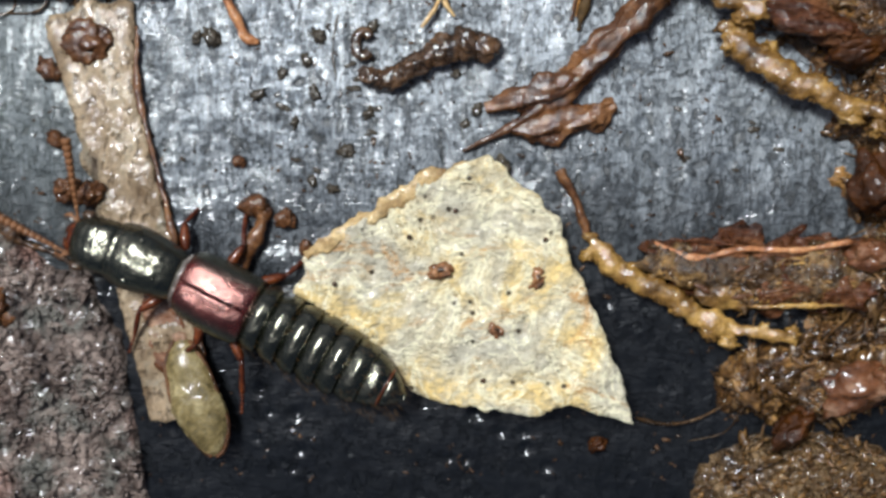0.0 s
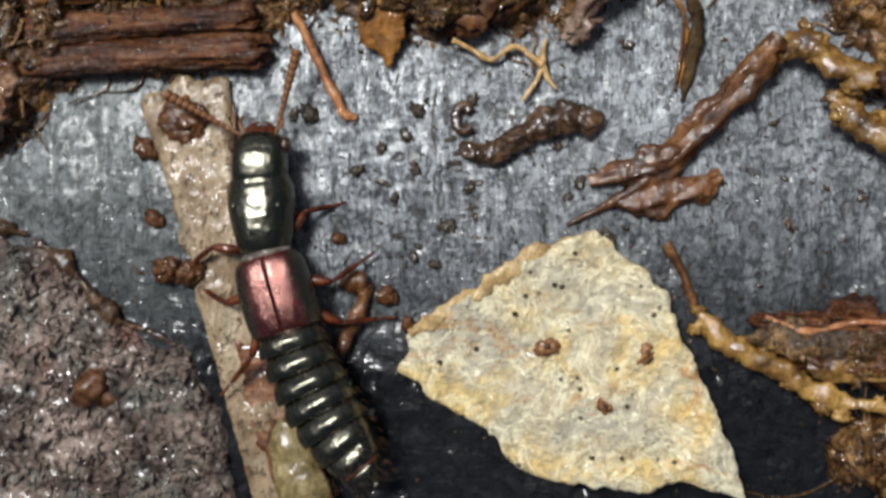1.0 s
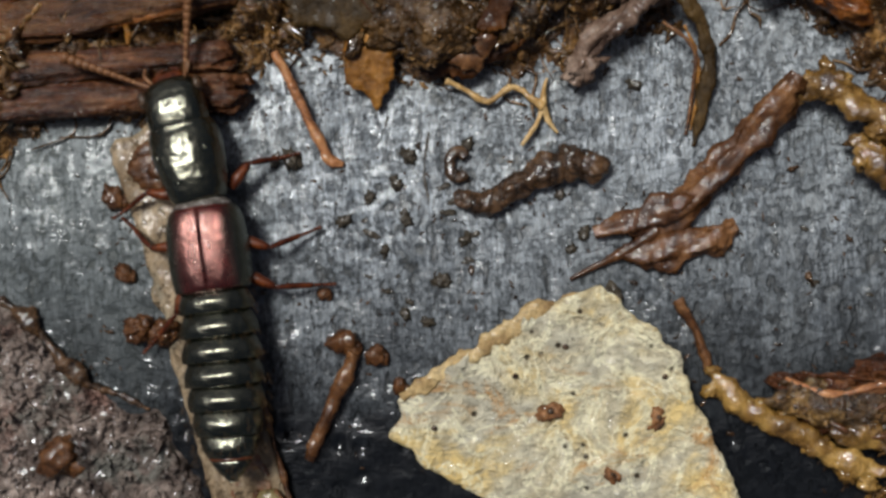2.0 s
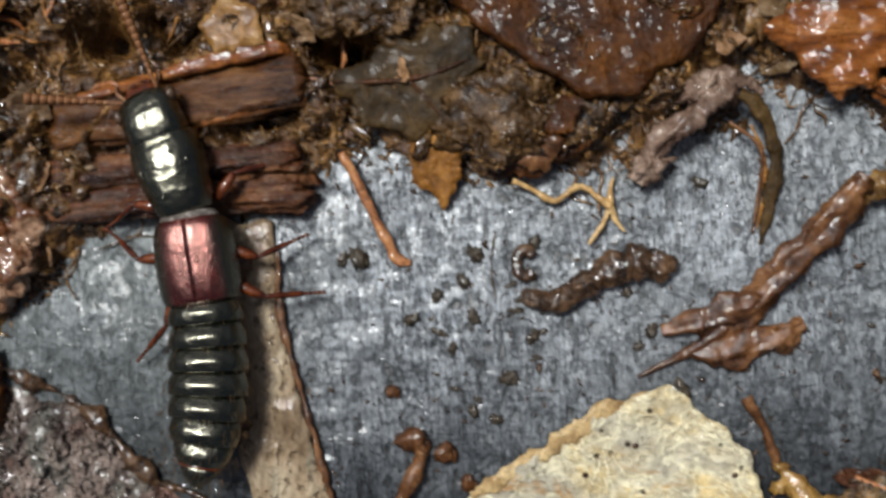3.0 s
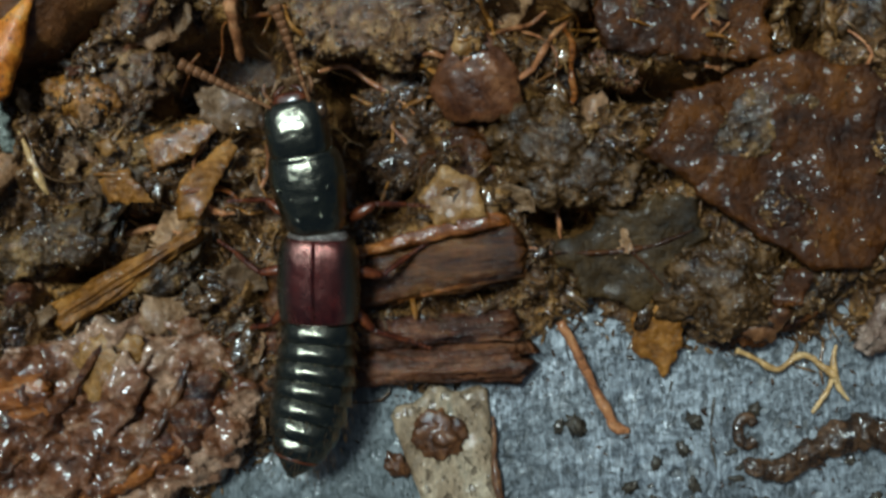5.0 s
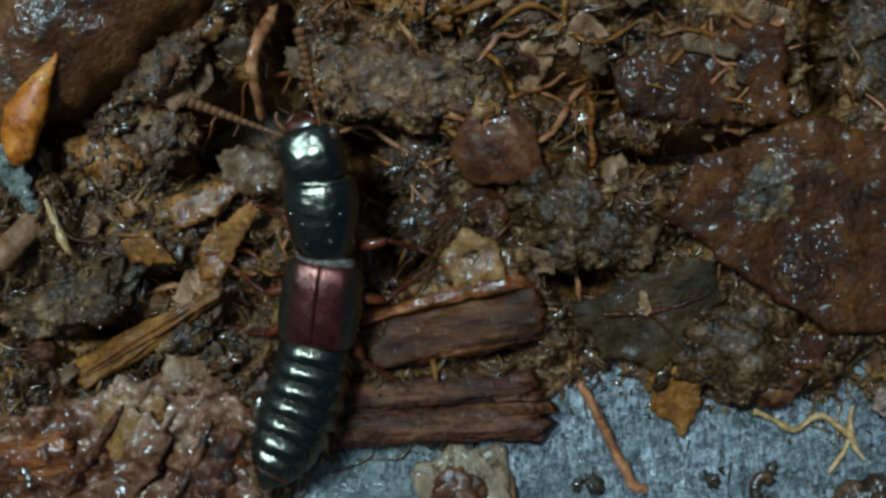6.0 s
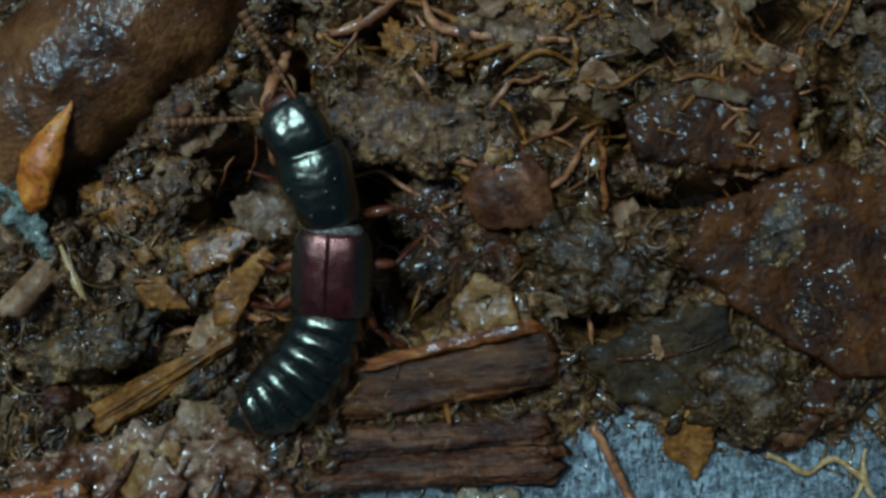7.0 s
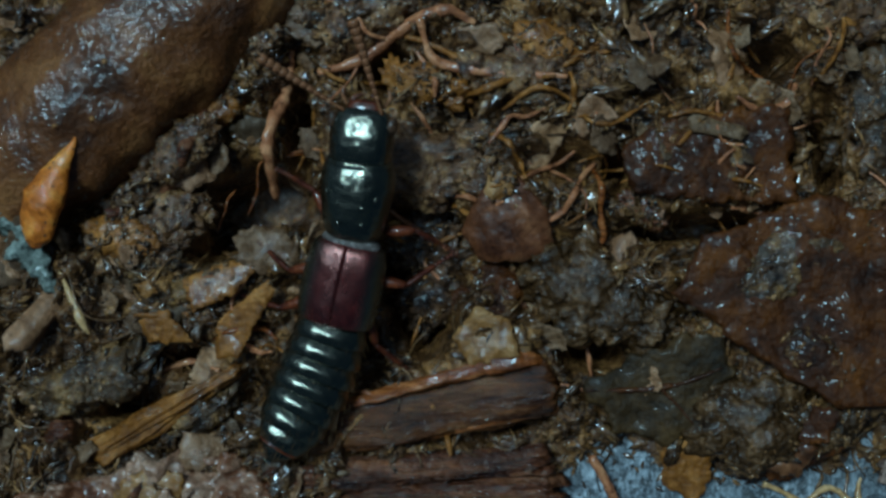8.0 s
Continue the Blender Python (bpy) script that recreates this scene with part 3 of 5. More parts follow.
def bank_z(x, y):
    d = bank_depth(x, y)
    hill = -0.3 + 1.0 * step(d, -0.6, 2.2) + 0.35 * step(d, 3, 9)
    ridge = 0.5 - abs(F(x, y, 5.0, 0.5, 3)) * 1.9
    lay = 0.6 if x < -12 else -0.45
    u, w = x * math.cos(lay) + y * math.sin(lay), y * math.cos(lay) - x * math.sin(lay)
    strands = 0.5 - 1.6 * abs(noise.noise((u * 0.35, w * 1.3 + 0.5 * N(x, y, 1.0, 0.7), 4.0)))
    fine = 0.4 - abs(F(x, y, 8.0, 2.6, 3))
    rough = 0.55 * ridge + 0.35 * strands + 0.3 * F(x, y, 2.0, 1.3, 4) + 0.22 * fine + 0.12 * F(x, y, 8.0, 5.0, 4) - 0.16
    pit = pit_depth(x, y)
    z = hill + rough * step(d, -0.5, 1.2) - pit
    return bark_z(x, y) + (max(z, 0.22 - 2.0 * step(d, 1.4, 3.0) + 0.1 * N(x, y, 3.0, 3.0)) if d > 0.8 else z)


def clump_z(x, y, blobs, rough=0.3):
    h = max(1 - ((x - cx) / rx) ** 2 - ((y - cy) / ry) ** 2 for cx, cy, rx, ry in blobs)
    h += 0.35 * F(x, y, 1.0, 0.8)
    return bark_z(x, y) - 0.25 + 1.1 * step(h, -0.1, 0.9) + (rough * F(x, y, 3.0, 1.2) + 0.1 * F(x, y, 3.0, 5.0, 3)) * step(h, -0.1, 0.4)


TOPS = []                        # places on the upper sides of clumps, for the grains that stick to them


def crag(x, y, z, rx, ry, rz, turn=0.0):
    """A crumbly granular clump with an uneven outline."""
    bm = bmesh.new()
    bmesh.ops.create_icosphere(bm, subdivisions=5, radius=1.0)
    c, s = math.cos(radians(turn)), math.sin(radians(turn))
    verts = []
    for v in bm.verts:
        px, py, pz = v.co.x * rx, v.co.y * ry, v.co.z * rz
        k = 1 + 0.42 * F(px + x, py + y, pz, 0.9, 3) + 0.16 * F(px + x, py + y, pz, 3.0, 3)
        near = noise.voronoi(((px + x) * 3.2, (py + y) * 3.2, pz * 3.2))[0]
        k += 0.16 * min(near[1] - near[0], 0.5)
        verts.append((x + (c * px - s * py) * k, y + (s * px + c * py) * k, z + pz * k))
        if v.co.z > 0.25:
            TOPS.append(verts[-1])
    faces = [tuple(v.index for v in f.verts) for f in bm.faces]
    bm.free()
    return verts, faces


def spaced(lo, hi, gap, far):
    inner = list(np.arange(lo, hi + gap / 2, gap))
    out, d = [], gap
    reach = 0.0
    while reach < far:
        d *= 1.6
        reach += d
        out.append(reach)
    return [lo - r for r in reversed(out)] + inner + [hi + r for r in out]


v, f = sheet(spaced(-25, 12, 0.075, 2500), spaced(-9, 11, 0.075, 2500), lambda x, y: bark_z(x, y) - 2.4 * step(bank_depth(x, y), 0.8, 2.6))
thing("ground", v, f, "bark", "wet grey weathered bark with waterlogged patches and painted-in shade", "bark", kind="structure")

v, f = sheet(np.arange(-24, 9, 0.06), np.arange(2.5, 22.5, 0.06), bank_z, lambda x, y, z: bank_depth(x, y) > 0.9 or z > bark_z(x, y) - 0.12)
thing("litter_bank", v, f, "soil", "bank of wet dark brown rotted litter on bark", "soil", kind="structure")

RIGHT = [(9.0, -0.8, 3.2, 2.6), (6.0, -2.5, 2.0, 1.2), (10.0, 3.0, 3.4, 3.0)]
right_z = lambda x, y: clump_z(x, y, RIGHT)
v, f = sheet(np.arange(3, 14, 0.09), np.arange(-6, 8, 0.09), right_z, lambda x, y, z: z > bark_z(x, y) - 0.1)
thing("litter_heap", v, f, "soil", "heap of wet dark brown rotted litter on bark", "soil", kind="structure")

TAN = [(6.6, -5.4, 3.4, 2.0)]
v, f = sheet(np.arange(2, 13, 0.09), np.arange(-8, -2, 0.09), lambda x, y: clump_z(x, y, TAN) + 0.1 * F(x, y, 2.0, 2.4, 4), lambda x, y, z: z > bark_z(x, y) - 0.1)
thing("litter_lump", v, f, "tan_wood", "lump of wet tan rotted wood on the bark", "wood", kind="structure")


def crust_z(x, y):
    edge = float(np.interp(x, [-26, -18, -15.7, -14.8, -13.6, -12.9, -11.1, -10.4, -9.6], [4.0, 3.6, 3.2, 3.1, 1.9, 1.1, 0.2, -1.0, -9.0]))
    d = edge - y + 0.35 * F(x, y, 0, 1.1)
    return bark_z(x, y) - 0.12 + 0.34 * step(d, -0.3, 0.5) + (0.16 * F(x, y, 4.0, 1.5) + 0.13 * F(x, y, 6.0, 3.6, 3)) * step(d, -0.2, 0.4)


v, f = sheet(np.arange(-25, -8, 0.09), np.arange(-9, 5, 0.09), crust_z, lambda x, y, z: z > bark_z(x, y) - 0.08)
thing("bark_crust", v, f, "bark_red", "crust of granular reddish brown bark on the wood", "bark", kind="structure")


def top_z(x, y):
    return max(bark_z(x, y), bank_z(x, y), crust_z(x, y) if x < -8 else -9, clump_z(x, y, RIGHT) if x > 3 else -9, clump_z(x, y, TAN) if x > 2 and y < -1 else -9)


# ---- things on the bare bark ----
def bundle(name, label, category, cx, cy, pieces):
    """A thing made of several parts: (name, mesh, material, label)."""
    ob = tagged(new(name), label, category)
    ob.location = (cx * MM, cy * MM, 0)
    for n, (v, f), material, text in pieces:
        part(n, [(x - cx, y - cy, z) for x, y, z in v], f, material, ob, text)
    return ob


def fragment_of_leaf():
    outline = [(-1.2, 3.0), (0.4, 1.5), (0.9, -0.1), (1.4, -0.9), (2.15, -3.35), (0.6, -2.9), (-0.6, -3.2), (-3.0, -2.7), (-3.6, -1.9), (-4.6, -1.2), (-5.9, -0.2), (-5.7, 0.6), (-4.2, 1.5), (-2.6, 2.5)]
    leaf = tagged(new("leaf_fragment"), "torn cream dead leaf fragment with brown spots, lying on bark", "leaf")
    leaf.location = (-1.8 * MM, 0, 0)
    off = lambda vf: ([(x + 1.8, y, z) for x, y, z in vf[0]], vf[1])
    part("blade", *off(flake(outline, 0.55, 0.16, (0.02, 0.0), 0.10, 0.13, 0.10, 1.7, 0.1, 260, False, 0.8)), "dead_leaf", leaf)
    fold = [(-5.6, 0.75, 0.62, 0.10), (-4.2, 1.55, 0.66, 0.12), (-2.6, 2.5, 0.66, 0.12), (-1.25, 2.95, 0.6, 0.06)]
    part("folded_edge", *off(tube([(x, y - 0.06, z - 0.03, r * 1.5) for x, y, z, r in fold], 70, 12, 0.5, 2.5, 0.25)), "leaf_rim", leaf, "brownish rolled leaf edge")
    for x, y, r, turn in ((-2.4, 0.3, 0.26, 20), (-0.1, 0.1, 0.24, 70), (-1.1, -1.1, 0.2, -40)):
        part("brown_spot", *off(lump(x, y, 0.66, r * 1.15, r * 0.7, 0.1, turn, 0.55, 1.4, 4)), "leaf_spot", leaf, "raised rusty brown spot")
        part("spot_core", *off(lump(x + 0.03, y + 0.02, 0.72, r * 0.4, r * 0.3, 0.07, turn, 0.3, 1.4, 3)), "dropping", leaf, "dark grey core of the spot")
    for x, y in ((-3.1, 1.1), (0.1, 1.0), (-2.0, 1.7), (-4.9, 0.0), (-1.4, -2.3)):
        part("dot", *off(lump(x, y, 0.66, 0.07, 0.07, 0.04, 0, 0.3, level=2)), "dropping", leaf, "tiny black dot")


fragment_of_leaf()


def add(name, vf, material, label, category, group=""):
    return thing(name, *vf, material, label, category, group)


DROPPING = [(-4.05, 4.95, 0.2, 0.30, 0.22), (-3.55, 4.88, 0.22, 0.36, 0.27), (-2.95, 5.2, 0.24, 0.44, 0.29), (-2.3, 5.55, 0.26, 0.42, 0.36), (-1.75, 5.68, 0.28, 0.38, 0.40), (-1.3, 5.58, 0.26, 0.36, 0.34)]
whole = tagged(new("dropping"), "twisted dark brown lobed insect dropping lying on grey bark", "dropping")
whole.location = (-2.7 * MM, 5.3 * MM, 0)
off = lambda vf: ([(x + 2.7, y - 5.3, z) for x, y, z in vf[0]], vf[1])
part("core", *off(tube([(x, y, z - 0.02, b * 0.8) for x, y, z, a, b in DROPPING], 70, 16, 0.3, 2.2, 0.8, 0.2)), "dropping", whole)
for k, (x, y, z, a, b) in enumerate(DROPPING):
    part("lobe", *off(lump(x, y, z, a, b, b * 0.8, (-15, 10, 32, 24, 5, -25)[k], 0.3, 1.5, 4)), "dropping", whole)
ring = [(-4.2 + 0.2 * math.cos(a), 5.75 + 0.3 * math.sin(a), 0.12, 0.13) for a in np.linspace(0.5, 5.6, 8)]
add("dropping", tube(ring, 30, 10, 0.2, 2.5, 0.8), "dropping", "small curled brown dropping on grey bark", "dropping")

strip = [(-12.1, 6.5), (-11.0, 7.0), (-9.85, 6.9), (-9.75, 4.6), (-9.0, 1.4), (-7.95, -3.2), (-9.6, -3.4), (-10.7, 1.3), (-11.5, 4.6)]
WOOD_STRIP = (
    ("slab", flake(strip, 0.08, 0.22, (0, 0), 0.03, 0.06, 0.12, 1.8, 0.12, 130), "pale_wood", ""),
    ("frayed_edge", tube([(-9.75, 6.3, 0.16, 0.05), (-9.72, 4.7, 0.17, 0.08), (-9.3, 2.9, 0.17, 0.06), (-8.95, 1.4, 0.17, 0.09), (-8.4, -1.0, 0.16, 0.06), (-8.05, -2.8, 0.15, 0.04)], 90, 8, 0.7, 2.4, 0.6), "root_brown", "reddish brown frayed edge"),
    ("stain", flake([(-9.9, 0.6), (-9.2, 0.4), (-8.6, -1.8), (-8.9, -2.6), (-9.5, -1.5)], 0.2, 0.03, (0, 0), 0, 0.03, 0.2, 1.4, 0.14, 60), "chunk_brown", "reddish stained patch"))
bundle("wood_strip", "pale tan strip of peeled wood lying on bark", "wood strip", -10.2, 1.8, WOOD_STRIP)
add("lichen_knob", lump(-11.0, 5.95, 0.2, 0.55, 0.52, 0.2, 0, 0.4, 2.0, 4), "root_brown", "reddish brown knobbly crust growing on the wood strip", "lichen")
for x, y in ((-11.5, 2.35), (-10.9, 2.25)):
    add("crumb", lump(x, y, 0.25, 0.34, 0.3, 0.26, x * 30, 0.5, 1.6, 4), "root_brown", "round brown crumb stuck to the wood strip", "crumb")
for x, y, r in ((-11.8, 3.6, 0.24), (-12.0, 5.3, 0.28), (-13.5, -0.5, 0.5), (-7.3, 3.0, 0.16), (-6.9, 1.9, 0.34), (-6.2, 1.6, 0.25), (-5.7, 0.9, 0.2)):
    add("crumb", join(lump(x, y, bark_z(x, y) + r * 0.5, r, r * 0.8, r * 0.6, x * 50, 0.45, 2.0), lump(x + r * 0.7, y - r * 0.4, bark_z(x, y) + r * 0.3, r * 0.5, r * 0.6, r * 0.4, 0, 0.4)),
        "root_brown", "reddish brown crumb of rotted wood on bark", "crumb", "crumbs on the bark")
for x, y, r in ((-5.6, 5.4, 0.17), (-6.2, 5.1, 0.15), (-6.8, 4.6, 0.17), (-7.9, 6.0, 0.25), (-5.5, 2.5, 0.15), (-5.0, 2.3, 0.15), (-4.1, 4.1, 0.15), (-2.0, 5.0, 0.13),
                (-1.8, 3.8, 0.12), (-0.9, 2.75, 0.27), (-5.3, 6.0, 0.2), (-4.0, 6.2, 0.16), (-1.5, 4.15, 0.17), (-8.3, 6.0, 0.15), (-5.4, 4.6, 0.16), (-4.7, 3.2, 0.2), (-5.9, 3.9, 0.13), (-0.3, 7.35, 0.16)):
    add("wart", lump(x, y, bark_z(x, y) + 0.03, r * 1.0, r * 0.7, r * 0.4, x * 77, 0.8, 2.2), "wart", "small dark wart on grey bark", "wart", "warts on the bark")

random.seed(31)
for n in range(32):
    x, y = random.gauss(-5.2, 2.4), random.gauss(3.6, 1.3)
    if n > 22:
        x, y = random.uniform(1.5, 6.5), random.uniform(2.0, 5.0)
    if bank_depth(x, y) > -0.3 or y < 0.6 or (y < 2.9 and -5 < x < 1.2):
        continue
    r = random.uniform(0.035, 0.1)
    add("wart", lump(x, y, bark_z(x, y) + 0.02, r * random.uniform(1, 2.2), r * 0.8, r * 0.35, random.uniform(-30, 30), 0.6, 1.8, 3), "wart", "tiny dark wart on grey bark", "wart", "warts on the bark")
add("twig", tube([(-6.65, 1.65, 0.2, 0.16), (-7.0, 0.9, 0.22, 0.17), (-7.5, -0.1, 0.2, 0.15), (-7.8, -0.7, 0.15, 0.12)], 40, 10, 0.4, 2.5), "root_brown", "short brown twig on dark bark", "twig")
add("dark_root", tube([(-16.5, 3.9, 0.1, 0.05), (-15.6, 3.5, 0.1, 0.14), (-14.9, 3.2, 0.1, 0.08), (-14.2, 2.7, 0.1, 0.15), (-13.6, 2.0, 0.08, 0.08), (-12.9, 1.2, 0.08, 0.14), (-12.2, 0.9, 0.06, 0.07), (-11.4, 0.5, 0.05, 0.05)], 110, 10, 0.9, 2.8, 0.8), "dropping", "thin black root along the crust's edge", "root")
for line in (((-4.85, 6.5), (-4.98, 5.6), (-4.9, 4.9), (-5.1, 4.2)), ((-5.75, 6.9), (-6.0, 6.0), (-6.35, 5.2))):
    add("scratch", tube([(x, y, bark_z(x, y) - 0.004, 0.026) for x, y in line], 60, 6, 0.8, 2.0, 0.8), "wart", "thin raised grey scratch line in the bark", "scratch")

husk = [(-8.75, -1.35, 0.28, 0.2), (-8.65, -1.9, 0.32, 0.5), (-8.45, -2.7, 0.32, 0.62), (-8.2, -3.4, 0.28, 0.58), (-8.05, -4.0, 0.22, 0.3), (-8.02, -4.2, 0.2, 0.05)]
shell = tagged(new("seed_husk"), "empty translucent olive seed husk lying on dark bark", "seed husk")
shell.location = (-8.4 * MM, -2.7 * MM, 0)
off = lambda vf: ([(x + 8.4, y + 2.7, z) for x, y, z in vf[0]], vf[1])
part("shell", *off(tube(husk, 40, 16, 0.1, 1.5, 0.5)), "husk", shell)
for s in (-1, 1):
    part("rim", *off(tube([(x + s * r * 0.96, y, z + 0.03, 0.06) for x, y, z, r in husk], 30, 6, 0.2)), "root_brown", shell, "thicker brown rim")

broken = tagged(new("root_fragment"), "broken wet brown root fragment with side branches on bark", "root")
broken.location = (0.5 * MM, 4.5 * MM, 0)
off = lambda vf: ([(x - 0.5, y - 4.5, z) for x, y, z in vf[0]], vf[1])
part("stem", *off(tube([(-1.3, 4.15, 0.2, 0.12), (-0.5, 4.35, 0.25, 0.24), (0.3, 4.5, 0.3, 0.3), (1.1, 5.0, 0.36, 0.33), (2.0, 5.95, 0.45, 0.32), (2.7, 6.8, 0.6, 0.3), (3.1, 7.3, 0.7, 0.2)], 140, 26, 0.24, 2.0, 0.55, 0.5)), "root_brown", broken)
part("side_branch", *off(tube([(-0.7, 3.7, 0.16, 0.16), (0.1, 3.62, 0.22, 0.3), (0.7, 3.75, 0.24, 0.27), (1.3, 4.0, 0.22, 0.28), (1.75, 4.2, 0.16, 0.16)], 90, 26, 0.3, 2.2, 0.5, 0.5)), "root_brown", broken)
part("twig", *off(tube([(-1.85, 3.15, 0.1, 0.04), (-1.2, 3.45, 0.14, 0.08), (-0.6, 3.75, 0.18, 0.12), (0.1, 4.2, 0.22, 0.14)], 30, 8, 0.25, 3.0)), "root_brown", broken)
part("knot", *off(lump(0.55, 4.75, 0.35, 0.35, 0.25, 0.2, 30, 0.5, 2.0)), "root_brown", broken)

add("stalk", tube([(0.45, 2.65, 0.35, 0.16), (0.55, 2.45, 0.35, 0.13), (0.8, 2.0, 0.25, 0.09), (1.0, 1.4, 0.2, 0.12), (1.05, 1.1, 0.2, 0.1)], 30, 9, 0.3, 3.0), "root_brown", "short brown stalk with an orange tip", "stalk")
add("rootlet", tube([(2.2, -3.25, 0.0, 0.05), (2.9, -3.4, 0.02, 0.04), (3.6, -3.3, 0.02, 0.035), (4.2, -3.0, 0.05, 0.03), (4.8, -2.6, 0.2, 0.02)], 40, 6, 0.3), "crumb_grey", "thin curved grey rootlet on black wet bark", "rootlet")
add("needle", tube([(-8.15, 8.35, 0.55, 0.10), (-7.85, 7.7, 0.42, 0.12), (-7.5, 6.9, 0.3, 0.11), (-7.2, 6.25, 0.2, 0.12), (-7.05, 5.95, 0.14, 0.13), (-6.75, 5.85, 0.1, 0.06)], 40, 9, 0.2, 3.0), "root_orange", "shiny orange brown plant stem on grey bark", "stem")
fork = tagged(new("forked_rootlet"), "thin forked yellow rootlet on grey bark", "rootlet")
fork.location = (-2.8 * MM, 7.0 * MM, 0)
off = lambda vf: ([(x + 2.8, y - 7.0, z) for x, y, z in vf[0]], vf[1])
part("stem", *off(tube([(-4.4, 7.55, 0.5, 0.07), (-3.9, 7.3, 0.35, 0.07), (-3.5, 7.1, 0.3, 0.07), (-2.95, 7.38, 0.3, 0.08), (-2.6, 7.15, 0.3, 0.08), (-2.3, 6.9, 0.3, 0.12)], 40, 7, 0.35, 4.0)), "root_yellow", fork)
for pts in (((-2.3, 6.9), (-2.5, 6.5), (-2.8, 6.1)), ((-2.3, 6.9), (-2.2, 6.6), (-2.0, 6.35)), ((-2.3, 6.85), (-2.3, 7.2), (-2.2, 7.55))):
    part("branch", *off(tube([(x, y, 0.28 - 0.04 * k, 0.08 - 0.02 * k) for k, (x, y) in enumerate(pts)], 20, 7, 0.35, 4.0)), "root_yellow", fork)

# ---- litter beside the leaf ----
def strand(points, radius, pieces, material, label, category):
    """A slimy strand: a craggy stem with knobs as parts."""
    whole = tagged(new("slimy_strand"), label, category)
    ox, oy, _ = points[len(points) // 2]
    whole.location = (ox * MM, oy * MM, 0)
    shift = lambda vf: ([(x - ox, y - oy, z) for x, y, z in vf[0]], vf[1])
    part("stem", *shift(tube([(*p, radius * (0.9 if 0 < i < len(points) - 1 else 0.4)) for i, p in enumerate(points)], 90, 14, 0.5, 1.6, 0.6)), material, whole)
    for i, (x, y, z) in enumerate(curve(points, pieces)):
        k = radius * random.uniform(0.45, 1.0)
        part("knob", *shift(lump(x + random.uniform(-1, 1) * radius, y + random.uniform(-1.2, 1.2) * radius, z - 0.05, k, k * random.uniform(0.5, 0.9), k * 0.6, 40 * i, 0.75, 1.8, 3)), material, whole)


strand([(1.1, 1.1, 0.3), (1.8, 0.3, 0.4), (2.9, -0.3, 0.5), (4.1, -1.0, 0.6), (5.8, -1.35, 0.8)], 0.26, 16, "slime_yellow", "knobbly yellowish slimy strand on dark bark", "strand")
strand([(4.2, 6.0, 0.5), (4.8, 5.3, 0.6), (5.6, 4.7, 0.7), (6.8, 4.1, 0.8), (7.9, 3.7, 0.9)], 0.3, 16, "slime_yellow", "knobbly yellow brown slimy strand along the litter", "strand")
strand([(2.9, 6.8, 0.5), (3.6, 7.1, 0.6), (4.4, 6.6, 0.7), (5.3, 6.2, 0.8), (6.4, 6.2, 0.9)], 0.32, 14, "slime_yellow", "pale yellow slimy strand lying on bark", "strand")
mat = tagged(new("fibre_mat"), "mat of wet reddish brown rotted fibres on bark", "fibres")
mat.location = (4.8 * MM, 0.3 * MM, 0)
off = lambda vf: ([(x - 4.8, y - 0.3, z) for x, y, z in vf[0]], vf[1])
part("sheet", *off(flake([(2.3, 0.95), (3.8, 1.0), (5.5, 1.1), (7.4, 1.0), (7.2, -0.6), (4.6, -0.7), (3.2, -0.1)], 0.55, 0.3, (0.06, 0.02), 0, 0.4, 0.3, 2.0, 0.1, 120)), "wood_red", mat)
for x, y, rx, ry, mtl in ((3.6, 0.35, 1.2, 0.5, "clump_brown"), (5.2, 0.1, 1.4, 0.55, "crumb_grey"), (6.6, 0.2, 1.0, 0.6, "clump_brown"), (4.4, -0.35, 0.9, 0.3, "slime_yellow")):
    part("crumbly_mass", *off(crag(x, y, 0.66, rx, ry, 0.26, -8)), mtl, mat)
for _ in range(12):
    a, b = random.uniform(-0.6, 0.95), random.uniform(-0.5, 0.5)
    part("fibre", *off(tube([(2.3 + 1.4 * random.random(), a * 0.7 + 0.3, 0.7, 0.03), (3.9 + random.random(), a, 0.8 + b * 0.25, random.uniform(0.02, 0.07)), (5.2 + random.random(), a + b, 0.82, random.uniform(0.02, 0.06)), (6.9, a + b * 0.4, 0.85, 0.02)], 44, 7, 0.8, 3.5)), random.choice(("wood_red", "slime_yellow", "root_brown")), mat)
add("root", tube([(2.6, 0.9, 0.7, 0.06), (3.6, 0.55, 0.8, 0.08), (4.6, 0.75, 0.85, 0.08), (5.8, 0.7, 0.9, 0.07), (7.0, 0.9, 0.95, 0.06)], 40, 8, 0.3), "root_orange", "thin reddish root over the fibres", "root")
for x, y, z, l, w, turn, mtl in ((7.3, -2.4, 0.8, 1.5, 0.9, 20, "chunk_brown"), (6.2, 5.9, 0.9, 1.6, 0.7, -20, "wood_red"), (7.2, 5.2, 0.9, 1.3, 0.5, 10, "plate_brown"), (5.8, -3.4, 0.6, 1.0, 0.6, 40, "plate_brown"),
                               (7.6, 2.2, 0.8, 0.9, 1.2, 10, "plate_brown"), (4.0, 8.8, 0.8, 1.2, 0.5, -30, "wood_orange"), (7.4, 0.6, 0.9, 0.8, 0.6, 0, "chunk_brown"), (1.3, -3.9, -0.1, 0.4, 0.3, 30, "plate_brown")):
    add("litter_chunk", lump(x, y, z, l * 0.6, w * 0.6, 0.4, turn, 0.45, 1.2, 4), mtl, "wet brown chunk of rotted wood in the litter", "wood chunk", "chunks in the litter")

